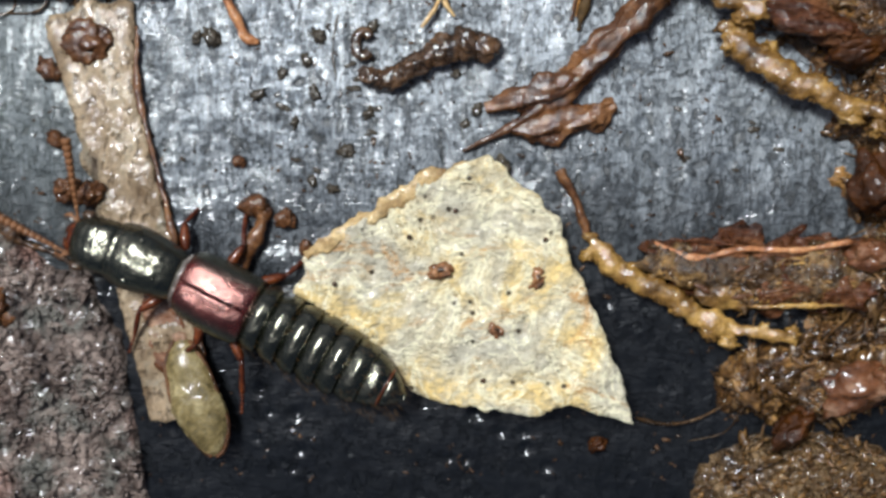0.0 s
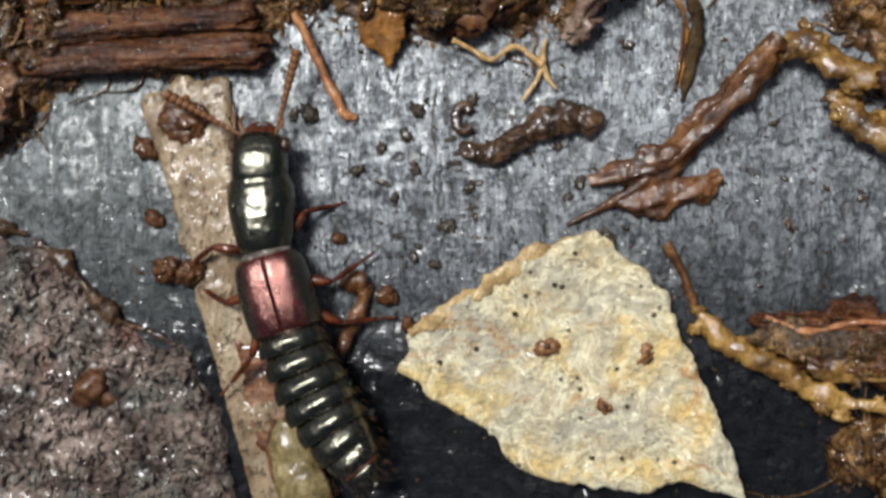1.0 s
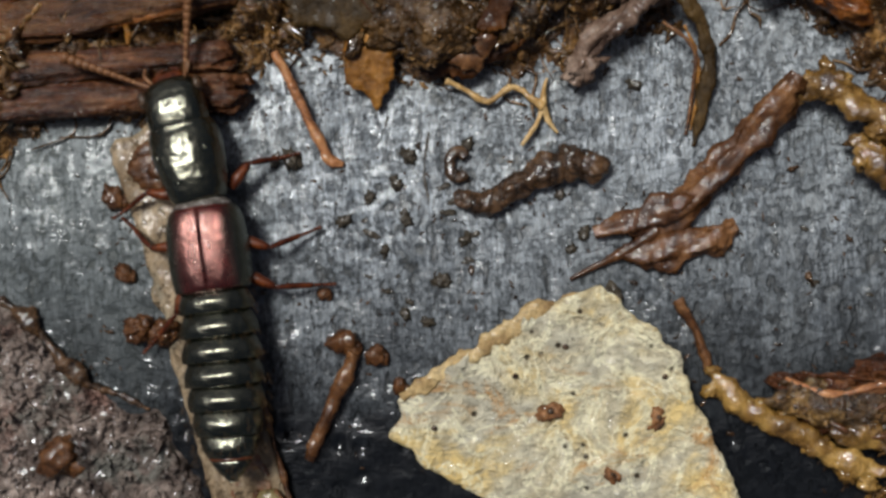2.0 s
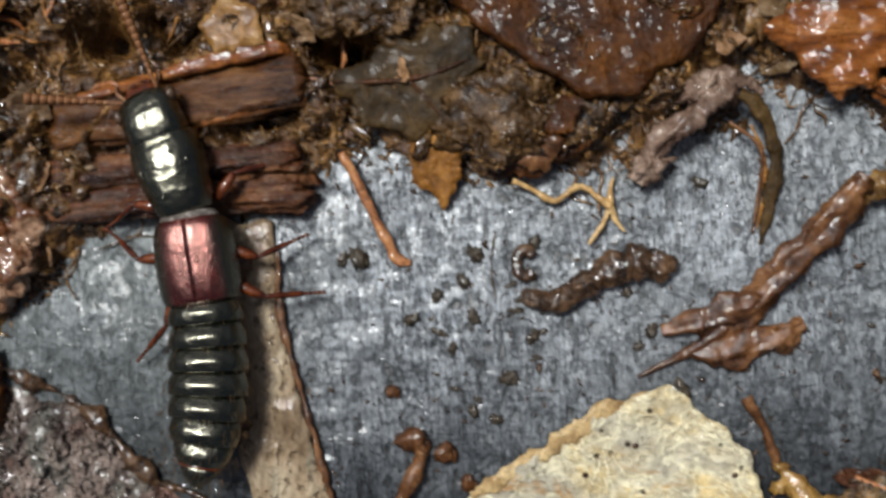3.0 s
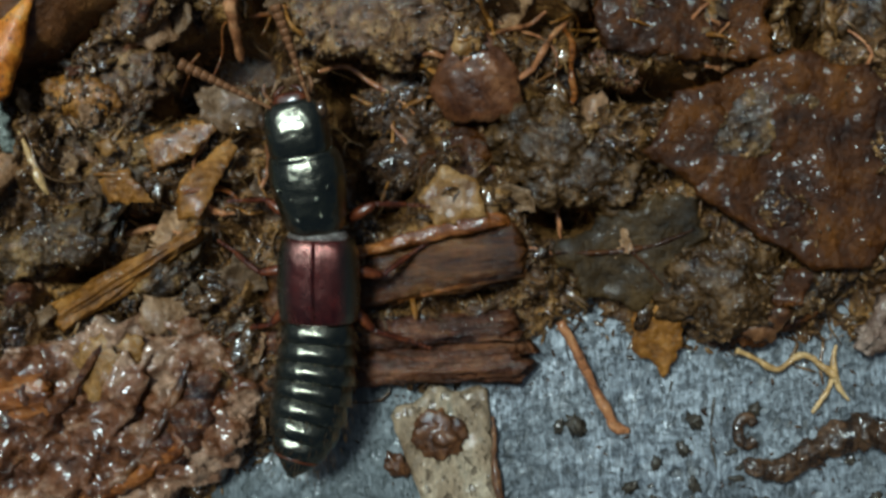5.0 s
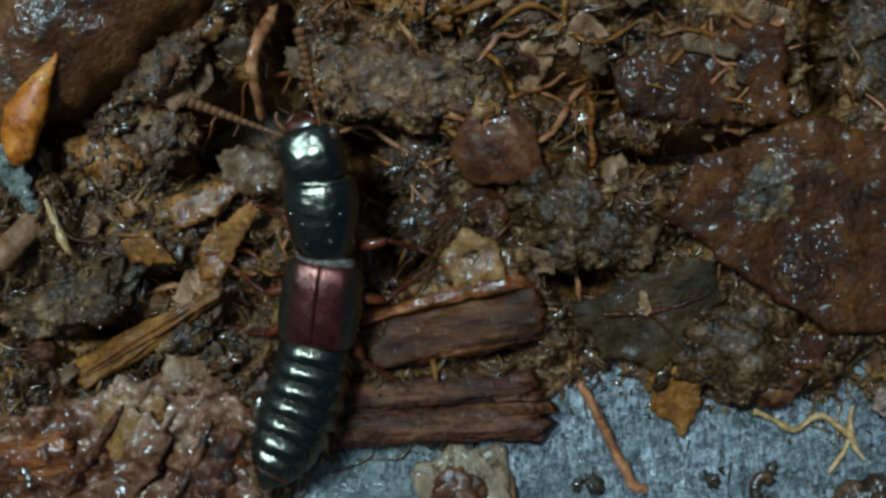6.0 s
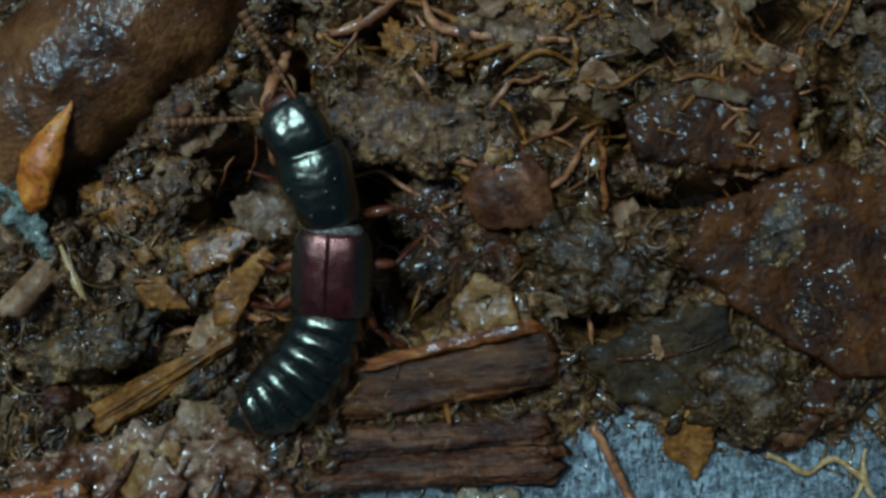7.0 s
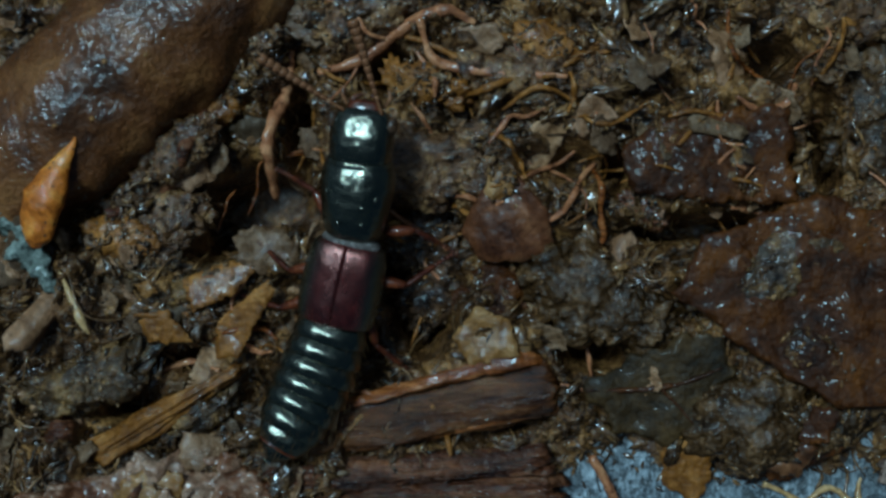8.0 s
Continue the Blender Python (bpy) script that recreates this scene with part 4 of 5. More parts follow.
# ---- the front of the litter bank ----
bundle("wood_splinter", "split reddish brown wood splinter on the litter", "wood splinter", -11.5, 9.6, (
    ("core", splinter(-14.6, 9.2, -8.85, 9.95, 0.72, 1.15, 0.5, 0.88, ridge=0.09, fibre=8.0), "wood_brown", ""),
    ("edge_strip", tube([(-13.9, 9.75, 1.0, 0.12), (-12.2, 10.1, 1.08, 0.15), (-10.6, 10.45, 1.12, 0.17), (-9.5, 10.62, 1.1, 0.17), (-9.15, 10.5, 1.0, 0.1)], 90, 18, 0.15, 2.5, 1.0, 0.4), "wood_orange", "orange brown raised edge"),
    ("lower_lip", tube([(-12.8, 8.95, 0.8, 0.08), (-11.0, 9.15, 0.92, 0.1), (-9.6, 9.45, 0.98, 0.1), (-8.9, 9.6, 0.95, 0.06)], 60, 10, 0.4, 2.5), "wood_orange", "paler fibrous lip")))
bundle("wood_bar", "ribbed dark reddish bar of rotted wood at the bark's edge", "wood bar", -12.4, 7.8, (
    ("upper_slat", splinter(-15.6, 8.15, -9.2, 8.3, 0.62, 0.62, 0.42, 0.55, ridge=0.16, fibre=9.0, ends=0.5), "wood_red", ""),
    ("lower_slat", splinter(-16.0, 7.5, -8.95, 7.55, 0.45, 0.75, 0.5, 0.4, ridge=0.16, fibre=8.0, ends=0.6), "wood_red", "")))
bundle("olive_flake", "thin dull olive brown flake of dead leaf", "leaf flake", -6.6, 9.8, (
    ("blade", flake([(-8.4, 9.9), (-6.8, 10.7), (-5.5, 11.0), (-4.9, 10.2), (-5.6, 9.2), (-6.3, 8.6), (-7.5, 8.9)], 0.85, 0.1, (0.05, 0.10), 0.05, 0.1, 0.15), "flake_olive", ""),
    ("vein", tube([(-8.2, 9.85, 0.93, 0.03), (-7.1, 9.8, 0.94, 0.05), (-6.1, 9.9, 0.97, 0.05), (-5.2, 10.2, 1.02, 0.03)], 40, 6, 0.5, 3.0, 0.6), "plate_brown", "rusty midrib"),
    ("vein", tube([(-6.6, 9.85, 0.95, 0.03), (-6.2, 9.4, 0.93, 0.03), (-5.9, 9.0, 0.9, 0.02)], 24, 6, 0.5, 3.0, 0.6), "plate_brown", "")))
add("leaf_tip", flake([(-6.6, 8.9), (-5.5, 8.6), (-5.55, 7.7), (-5.75, 7.35), (-5.95, 6.95), (-6.15, 7.3), (-6.6, 7.6)], 0.42, 0.06, (0, 0.28), 0.03, 0.07, 0.05, 5.0), "flake_tan", "translucent yellow brown leaf tip hanging over bark", "leaf flake")
bundle("grey_crumb", "crumbly grey brown lump of rotted wood", "wood chunk", -4.2, 8.9, (
    ("lobe", crag(-4.6, 9.0, 0.75, 1.4, 0.95, 0.45, 20), "crumb_grey", ""),
    ("lobe", crag(-3.2, 8.75, 0.65, 0.9, 0.55, 0.36, 20), "crumb_grey", ""),
    ("shard", flake([(-3.9, 8.5), (-3.3, 9.3), (-2.9, 9.2), (-3.2, 8.4)], 1.1, 0.1, (0.3, 0), 0, 0.1, 0.1), "plate_brown", "dark upright shard"),
    ("shard", flake([(-4.4, 7.9), (-3.8, 8.5), (-3.3, 8.3), (-3.6, 7.7)], 0.8, 0.12, (0.1, 0.3), 0, 0.1, 0.1), "root_brown", "rusty brown shard")))
add("brown_shard", flake([(-4.6, 8.3), (-3.9, 8.5), (-2.9, 8.7), (-2.6, 8.3), (-3.6, 7.7), (-4.6, 7.6), (-5.1, 7.9)], 0.6, 0.12, (0.05, 0.3), 0.02, 0.1, 0.15), "plate_brown", "dark brown shard at the litter's edge", "bark flake")
PLATE = flake([(-6.2, 11.9), (-5.5, 13.1), (-3.0, 13.75), (-1.5, 13.4), (0.6, 12.3), (-0.2, 10.4), (-1.6, 9.2), (-2.7, 9.2), (-4.4, 10.3)], 1.2, 0.34, (-0.03, 0.04), -0.05, 0.16, 0.12, 1.4, 0.12, 130, False, 0.5)
bundle("bark_plate", "large wet reddish brown bark plate with crumbly coat", "bark plate", -2.9, 11.5, (
    ("slab", PLATE, "plate_brown", ""),
    ("crumbly_coat", crag(-4.3, 12.3, 1.28, 1.5, 0.75, 0.22, 20), "clump_brown", "granular olive brown coat"),
    ("crumbly_coat", crag(-2.4, 12.9, 1.3, 1.2, 0.5, 0.2, 5), "clump_brown", "granular olive brown coat"),
    ("crumbly_coat", crag(-3.2, 10.4, 1.22, 0.9, 0.4, 0.16, -30), "plate_brown", "granular rusty coat"),
    ("crumbly_coat", crag(-0.9, 11.6, 1.24, 0.8, 0.5, 0.16, -50), "plate_brown", "granular rusty coat")))
add("orange_plate", flake([(1.0, 10.5), (1.9, 11.1), (3.9, 11.2), (3.9, 9.7), (2.5, 8.9), (1.8, 9.7)], 1.0, 0.25, (0, 0.05), 0, 0.15, 0.12), "wood_orange", "orange brown bark plate on the litter", "bark plate")
bundle("bent_root", "pinkish brown bent root piece at the litter's edge", "root", -0.6, 8.6, (
    ("stem", tube([(-1.65, 7.4, 0.35, 0.22), (-1.25, 8.1, 0.66, 0.27), (-0.55, 8.7, 0.82, 0.24), (0.05, 9.25, 0.92, 0.27), (0.35, 9.7, 0.9, 0.18)], 90, 26, 0.4, 1.8, 0.75, 0.5), "root_pink", ""),
    ("lobe", lump(-1.45, 7.75, 0.5, 0.36, 0.3, 0.2, 40, 0.9, 1.6, 4), "root_pink", "ragged lobe"),
    ("lobe", lump(-0.1, 9.35, 0.85, 0.5, 0.3, 0.22, 20, 0.9, 1.6, 4), "root_pink", "ragged lobe"),
    ("side_branch", tube([(0.15, 9.35, 0.9, 0.16), (0.6, 9.4, 0.85, 0.14), (1.0, 9.2, 0.75, 0.12)], 30, 14, 0.4, 2.4, 0.8, 0.3), "root_pink", "")))
bundle("root_arch", "flat dark brown root arching down onto bark", "root", 0.8, 7.6, (
    ("stem", tube([(0.5, 9.15, 0.85, 0.1), (0.85, 8.9, 0.8, 0.14), (1.15, 8.4, 0.6, 0.15), (1.25, 7.6, 0.4, 0.16), (1.1, 6.7, 0.25, 0.15), (0.9, 5.95, 0.15, 0.07)], 70, 14, 0.35, 2.4, 0.5, 0.3), "flake_olive", ""),
    ("fringe", tube([(0.75, 8.5, 0.6, 0.04), (1.0, 7.9, 0.45, 0.05), (1.02, 7.1, 0.3, 0.05), (0.85, 6.3, 0.15, 0.03)], 40, 8, 0.6, 3.0), "flake_tan", "paler frayed edge")))
add("fibre", tube([(0.3, 8.6, 0.6, 0.05), (0.95, 8.0, 0.5, 0.05), (0.9, 7.1, 0.3, 0.05), (0.75, 6.2, 0.15, 0.04)], 30, 6, 0.3), "root_brown", "thin brown fibre beside the root", "fibre")

# ---- left of the bank ----
bundle("bark_chunk", "large mottled brown and pale chunk of wet bark", "bark chunk", -18.0, 6.5, (
    ("slab", flake([(-21.4, 8.0), (-18.6, 8.7), (-16.7, 8.9), (-15.3, 7.8), (-15.0, 6.2), (-16.3, 5.1), (-18.2, 4.5), (-20.0, 4.1), (-21.6, 4.2)], 0.75, 0.7, (-0.03, 0.03), -0.12, 0.42, 0.2, 1.6, 0.09, 150, True, 1.25), "chunk_brown", ""),
    ("knob", lump(-16.2, 6.5, 0.75, 1.0, 1.1, 0.5, 0, 0.3, 2.6, 5), "chunk_brown", "reddish brown rounded knob"),
    ("ridge", tube([(-19.6, 4.6, 0.9, 0.1), (-18.0, 5.2, 1.05, 0.16), (-16.6, 6.0, 1.15, 0.16), (-15.6, 7.0, 1.1, 0.1)], 70, 12, 0.45, 2.2), "wood_orange", "rusty fibrous ridge"),
    ("plate", flake([(-20.2, 5.0), (-19.0, 6.4), (-17.8, 7.9), (-17.0, 8.2), (-17.3, 7.2), (-18.4, 5.7), (-19.3, 4.7)], 1.16, 0.22, (0.06, 0.08), 0.05, 0.2, 0.22, 1.6, 0.1, 90), "chunk_brown", "slanting mottled plate"),
    ("plate", flake([(-18.2, 5.2), (-16.9, 6.6), (-16.0, 7.7), (-15.5, 7.6), (-15.9, 6.5), (-17.0, 5.3)], 1.12, 0.2, (0.04, 0.06), 0.05, 0.2, 0.22, 1.6, 0.1, 80), "wood_red", "slanting dark plate"),
    ("ridge", tube([(-20.8, 5.4, 1.0, 0.06), (-19.6, 6.5, 1.2, 0.12), (-18.6, 7.8, 1.28, 0.1), (-18.1, 8.6, 1.15, 0.05)], 70, 10, 0.6, 2.4), "wood_red", "dark fibrous ridge"),
    ("ridge", tube([(-18.9, 4.6, 0.95, 0.05), (-17.6, 5.7, 1.2, 0.1), (-16.7, 7.0, 1.25, 0.1), (-16.3, 7.9, 1.15, 0.05)], 70, 10, 0.6, 2.4), "root_brown", "dark fibrous ridge")))
bundle("wood_chip", "orange brown squared wood chip on bark", "wood chip", -17.4, 3.4, (
    ("core", splinter(-18.6, 3.3, -16.2, 3.45, 0.4, 1.5, 0.5, 0.4, ridge=0.14, fibre=7.0, n=50), "wood_orange", ""),
    ("fibre", tube([(-18.5, 3.75, 0.6, 0.04), (-17.6, 3.9, 0.7, 0.08), (-16.7, 3.85, 0.7, 0.08), (-16.1, 3.9, 0.62, 0.04)], 60, 9, 0.5, 2.6), "wood_orange", ""),
    ("fibre", tube([(-18.4, 3.2, 0.62, 0.04), (-17.4, 3.25, 0.68, 0.07), (-16.3, 3.2, 0.64, 0.05)], 50, 9, 0.5, 2.6), "wood_red", "dark reddish fibre"),
    ("fibre", tube([(-18.2, 2.8, 0.5, 0.04), (-17.2, 2.75, 0.62, 0.06), (-16.2, 2.9, 0.55, 0.04)], 50, 9, 0.5, 2.6), "root_brown", "")))
add("wood_chip", splinter(-21.8, 7.0, -19.5, 7.35, 1.1, 0.8, 0.3, 1.15, ridge=0.12, n=30), "wood_orange", "fibrous orange wood chip on the brown chunk", "wood chip")
add("leaning_strip", splinter(-19.5, 8.9, -15.9, 10.75, 0.75, 0.5, 0.35, 1.1, ridge=0.26, n=40, taper=(1.2, 0.5)), "flake_tan", "ragged dull brown strip of rotted wood", "wood strip")
add("pale_scrap", flake([(-19.0, 8.2), (-18.2, 8.6), (-17.2, 8.5), (-17.5, 7.3), (-18.6, 7.0)], 1.18, 0.14, (0, 0.1), 0.02, 0.12, 0.07, 4.0), "flake_pale", "pale greyish scrap on the brown chunk", "bark flake")

# ---- the middle of the bank ----
add("pale_scrap", join(flake([(-11.1, 11.2), (-10.5, 11.85), (-9.8, 11.5), (-9.6, 10.7), (-10.7, 10.5)], 1.22, 0.2, (0.05, 0.1), 0.02, 0.1, 0.04, 5.0)), "flake_pale", "pale pinkish scrap of wood beside the splinter", "bark flake")
cone = [(-10.75, 13.5), (-10.3, 14.5), (-9.75, 15.0), (-9.3, 14.6), (-8.7, 13.8), (-8.75, 13.0), (-9.5, 12.75), (-10.4, 12.85)]
bundle("orange_scale", "translucent orange brown bud scale in the litter", "bud scale", -9.7, 13.8, (
    ("scale", flake(cone, 1.35, 0.14, (0.05, 0.15), -0.5, 0.08, 0.06, 1.5, 0.1, 90), "scale_orange", ""),
    ("pale_tip", crag(-9.85, 14.5, 1.42, 0.42, 0.36, 0.14, 60), "flake_pale", "whitish granular tip")))
add("bark_plate", flake([(-7.0, 15.2), (-5.8, 15.9), (-3.5, 15.85), (-3.3, 13.7), (-5.0, 13.75), (-6.9, 14.1)], 1.15, 0.22, (0.0, 0.05), 0, 0.14, 0.15, 2.2, 0.12, 100), "plate_brown", "dark brown wet bark plate in the litter", "bark plate")
add("thin_flake", flake([(-16.4, 11.0), (-16.35, 11.8), (-15.6, 12.35), (-15.05, 12.7), (-14.95, 12.4), (-15.5, 11.6), (-15.9, 11.0)], 1.35, 0.05, (0.1, 0.1), 0.08, 0.06, 0.05, 5.0), "flake_tan", "thin translucent tan flake standing in the litter", "leaf flake")
add("thin_flake", flake([(-18.1, 11.95), (-17.4, 12.15), (-16.9, 11.4), (-17.9, 11.45)], 1.4, 0.08, (0.0, 0.2), 0.03, 0.05, 0.05, 5.0), "flake_tan", "small tan flake in the litter", "leaf flake")
add("thin_flake", flake([(-17.1, 12.8), (-16.1, 13.15), (-15.2, 13.1), (-15.9, 12.4), (-16.8, 12.1)], 1.4, 0.06, (0.0, -0.2), 0.05, 0.07, 0.05, 5.0), "flake_tan", "curled tan leaf flake in the litter", "leaf flake")
add("pink_scrap", flake([(-18.1, 12.75), (-17.75, 12.85), (-17.55, 12.55), (-17.9, 12.45)], 1.55, 0.06, (0.1, 0.1), 0.02, 0.04, 0.06), "flake_pale", "tiny pinkish scrap in the litter", "bark flake")
add("yellow_tip", tube([(-20.0, 13.3, 1.2, 0.03), (-19.6, 12.4, 1.3, 0.1), (-19.4, 11.9, 1.3, 0.09), (-19.3, 11.7, 1.25, 0.03)], 20, 8, 0.2), "root_yellow", "pale yellow rootlet tip", "rootlet")
add("red_grain", lump(-20.2, 9.5, 0.9, 0.4, 0.3, 0.3, 20, 0.25), "wood_red", "glossy reddish grain in the litter", "grain")

body = [(-22.3, 14.4, 1.0, 0.6), (-21.3, 15.3, 1.2, 1.5), (-19.7, 16.6, 1.3, 1.9), (-18.1, 17.9, 1.35, 1.95), (-16.5, 19.1, 1.3, 1.85), (-14.9, 20.3, 1.2, 1.3), (-14.3, 20.7, 1.1, 0.3)]
bundle("pupa_case", "large smooth glossy dark brown pupa case in the litter", "pupa case", -18.1, 17.9, (
    ("shell", tube([(x, y, z - 0.45, r) for x, y, z, r in body], 160, 72, 0.045, 1.1, 0.86), "pupa_skin", ""),
    *[("speck", lump(x, y, z, 0.07, 0.06, 0.05, 0, 0.3, 2.0, 2), "flake_pale", "pale speck stuck to the shell") for x, y, z in ((-18.2, 17.6, 2.56), (-17.3, 17.7, 2.5), (-19.4, 16.3, 2.46), (-18.6, 16.4, 2.38), (-17.0, 18.9, 2.42), (-19.9, 16.9, 2.4))]))
add("seed", tube([(-20.2, 13.7, 1.9, 0.12), (-20.1, 14.05, 2.05, 0.36), (-19.8, 14.75, 2.2, 0.42), (-19.4, 15.45, 2.25, 0.24), (-19.1, 15.9, 2.25, 0.08), (-19.05, 16.05, 2.25, 0.02)], 50, 18, 0.16, 2.0, 0.55), "seed_skin", "pointed orange seed with dark pits, leaning on the pupa case", "seed")
add("moss_strand", join(tube([(-22.2, 16.2, 1.3, 0.3), (-21.4, 15.1, 1.4, 0.34), (-20.8, 14.1, 1.4, 0.36), (-20.3, 13.2, 1.35, 0.26), (-19.9, 12.6, 1.2, 0.1)], 80, 16, 0.7, 2.6, 0.6)), "moss", "pale bluish green moss strand in the litter", "moss")

for pts, r, mtl, label in (
        (((-4.5, 17.4), (-4.65, 16.6), (-5.2, 15.8), (-5.9, 15.1)), 0.08, "flake_tan", "thin curved tan root thread over the litter"),
        (((-4.55, 16.1), (-4.0, 15.75), (-3.5, 15.9), (-3.25, 16.3)), 0.09, "root_orange", "curled orange brown root thread"),
        (((-11.4, 18.3), (-11.1, 17.4), (-9.8, 17.05), (-8.2, 16.8)), 0.11, "root_orange", "reddish brown rootlet lying on the litter"),
        (((-13.8, 17.3), (-12.8, 17.6), (-11.7, 18.25), (-10.8, 18.45), (-10.2, 18.15)), 0.14, "root_orange", "arched reddish brown rootlet over the litter"),
        (((-14.5, 18.0), (-14.65, 17.0), (-15.0, 15.8), (-15.1, 14.6)), 0.15, "root_orange", "upright pinkish tan root stub in the litter"),
        (((-18.8, 14.4), (-17.6, 14.8), (-16.9, 15.6), (-16.4, 16.6)), 0.18, "wood_red", "brown fibrous root strand along the pupa case"),
        (((-3.0, 18.4), (-2.0, 17.6), (-1.0, 17.0), (0.4, 16.6)), 0.09, "flake_tan", "thin tan root thread over the litter"),
        (((-9.7, 16.2), (-8.8, 16.6), (-7.9, 16.2)), 0.07, "flake_tan", "thin tan root thread in the litter"),
        (((-7.9, 14.9), (-7.95, 14.4), (-7.7, 14.0)), 0.06, "flake_pale", "pale forked root tip in the litter"),
        (((-20.4, 10.8), (-18.8, 10.5), (-17.4, 10.9), (-16.5, 10.7)), 0.08, "root_orange", "thin brown rootlet in the litter"),
        (((-12.4, 14.2), (-11.9, 15.2), (-11.0, 15.8)), 0.1, "wood_red", "dark brown root stub in the litter"),
        (((-14.6, 15.2), (-14.2, 16.0), (-14.0, 16.6)), 0.06, "flake_tan", "thin tan fibre in the litter"),
        (((-8.9, 12.3), (-8.0, 12.1), (-7.2, 12.5)), 0.07, "flake_olive", "thin olive fibre in the litter")):
    line = [(x, y, top_z(x, y) + r * 0.6 + 0.05, r * (0.6 if i in (0, len(pts) - 1) else 1)) for i, (x, y) in enumerate(pts)]
    add("rootlet", tube(line, 36, 8, 0.3, 3.0), mtl, label, "rootlet")

def clump(x, y, rx, ry, rz, turn, material, label):
    """A crumbly clump with a smaller lobe at each end."""
    z = top_z(x, y) - rz * 0.33
    c, k = math.cos(radians(turn)), math.sin(radians(turn))
    ob = bundle("litter_clump", label, "litter clump", x, y, (
        ("core", crag(x, y, z, rx * 0.9, ry, rz, turn), material, ""),
        ("lobe", lump(x + c * rx * 0.72, y + k * rx * 0.72, z, rx * 0.42, ry * 0.6, rz * 0.8, turn + 30, 0.8, 1.8, 4), material, ""),
        ("lobe", lump(x - c * rx * 0.7, y - k * rx * 0.7, z - 0.03, rx * 0.4, ry * 0.55, rz * 0.75, turn - 40, 0.8, 1.8, 4), material, "")))
    tagged(ob, label, "litter clump", "clumps in the litter")


# the two dropping-coloured clumps are added to stand in for shade in a gap
for x, y, rx, ry, turn, mtl in ((-7.8, 11.9, 1.5, 0.9, -30, "crumb_grey"), (-11.8, 15.1, 1.5, 0.8, -15, "clump_tan"), (-17.9, 14.0, 1.2, 0.8, 30, "clump_tan"), (-6.7, 13.8, 0.5, 0.3, -40, "chunk_brown"),
                               (-16.7, 12.75, 1.3, 0.35, 10, "clump_brown"), (-9.0, 17.0, 1.6, 0.6, -10, "clump_tan"), (-12.6, 18.6, 1.2, 0.6, 30, "clump_tan"),
                               (-1.0, 15.6, 1.1, 1.6, 10, "crumb_grey"), (-2.3, 18.2, 1.3, 0.7, -30, "clump_tan"), (-19.4, 10.6, 1.4, 0.6, 20, "clump_brown"), (-11.5, 12.3, 0.9, 0.7, 60, "dropping"), (-11.7, 13.5, 0.8, 0.6, 20, "dropping"), (-9.9, 12.2, 0.9, 0.6, 20, "plate_brown")):
    clump(x, y, rx * 1.1, ry * 1.1, 0.5, turn, mtl, "crumbly wet brown clump in the litter")
for x, y, rx, ry, turn, mtl in ((-11.4, 16.9, 1.0, 0.45, -20, "flake_tan"), (-10.0, 15.7, 1.1, 0.5, 10, "clump_tan"), (-8.6, 17.6, 1.2, 0.45, -15, "flake_tan"), (-13.2, 15.4, 0.5, 0.9, 20, "clump_tan"), (-12.9, 19.2, 0.9, 0.4, 25, "flake_tan"),
                               (-17.9, 13.1, 0.7, 0.35, 15, "clump_brown"), (-18.5, 13.9, 0.8, 0.5, -10, "flake_tan"), (-16.9, 15.7, 0.9, 0.45, 40, "clump_tan"), (-16.0, 16.9, 0.8, 0.4, 50, "flake_tan"), (-15.2, 18.2, 0.5, 0.8, 35, "clump_tan"), (-6.9, 16.9, 0.9, 0.35, -30, "clump_tan"), (-16.9, 9.7, 0.9, 0.4, 30, "clump_brown")):
    clump(x, y, rx, ry, 0.34, turn, mtl, "ragged brown shred of matted litter")
random.seed(21)
for n in range(84):
    if n < 56:
        x, y, a = random.uniform(-14, 1), random.uniform(13.5, 19.5), random.gauss(-0.3, 0.5)
    else:
        x, y, a = random.uniform(-21, -8), random.uniform(9.5, 16), random.gauss(0.5, 0.6)
    if not (bank_depth(x, y) > 1):
        continue
    l, r = random.uniform(0.8, 2.6), random.uniform(0.025, 0.075)
    pts = []
    for k in range(5):
        pts.append((x, y, top_z(x, y) + 0.12 + r, r * (0.5 if k in (0, 4) else 1)))
        a += random.gauss(0, 0.45)
        x, y = x + math.cos(a) * l / 4, y + math.sin(a) * l / 4
    add("root_thread", tube(pts, 30, 7, 0.35, 3.0), random.choice(("root_orange", "flake_tan", "flake_tan", "root_orange", "wood_orange")), "thin wet brown root thread lying over the litter", "root thread", "root threads in the litter")

# ---- loose litter over the bank ----
random.seed(11)
KINDS = []
for k in range(14):
    n = random.randint(5, 8)
    out = [(math.cos(2 * math.pi * i / n) * random.uniform(0.6, 1.0), math.sin(2 * math.pi * i / n) * random.uniform(0.25, 0.75)) for i in range(n)]
    KINDS.append(mesh_of("litter_flake", *flake(out, 0.05, random.uniform(0.05, 0.14), (0, 0), random.uniform(-0.2, 0.35), 0.2, 0.05, 4.5, 0.12, 56), "litter"))
for k in range(2):
    KINDS.append(mesh_of("litter_splint", *splinter(-1, 0, 1, 0.1, 0.1, random.uniform(0.3, 0.55), 0.22, ridge=0.2, n=16, seg=12), "litter"))
count = 0
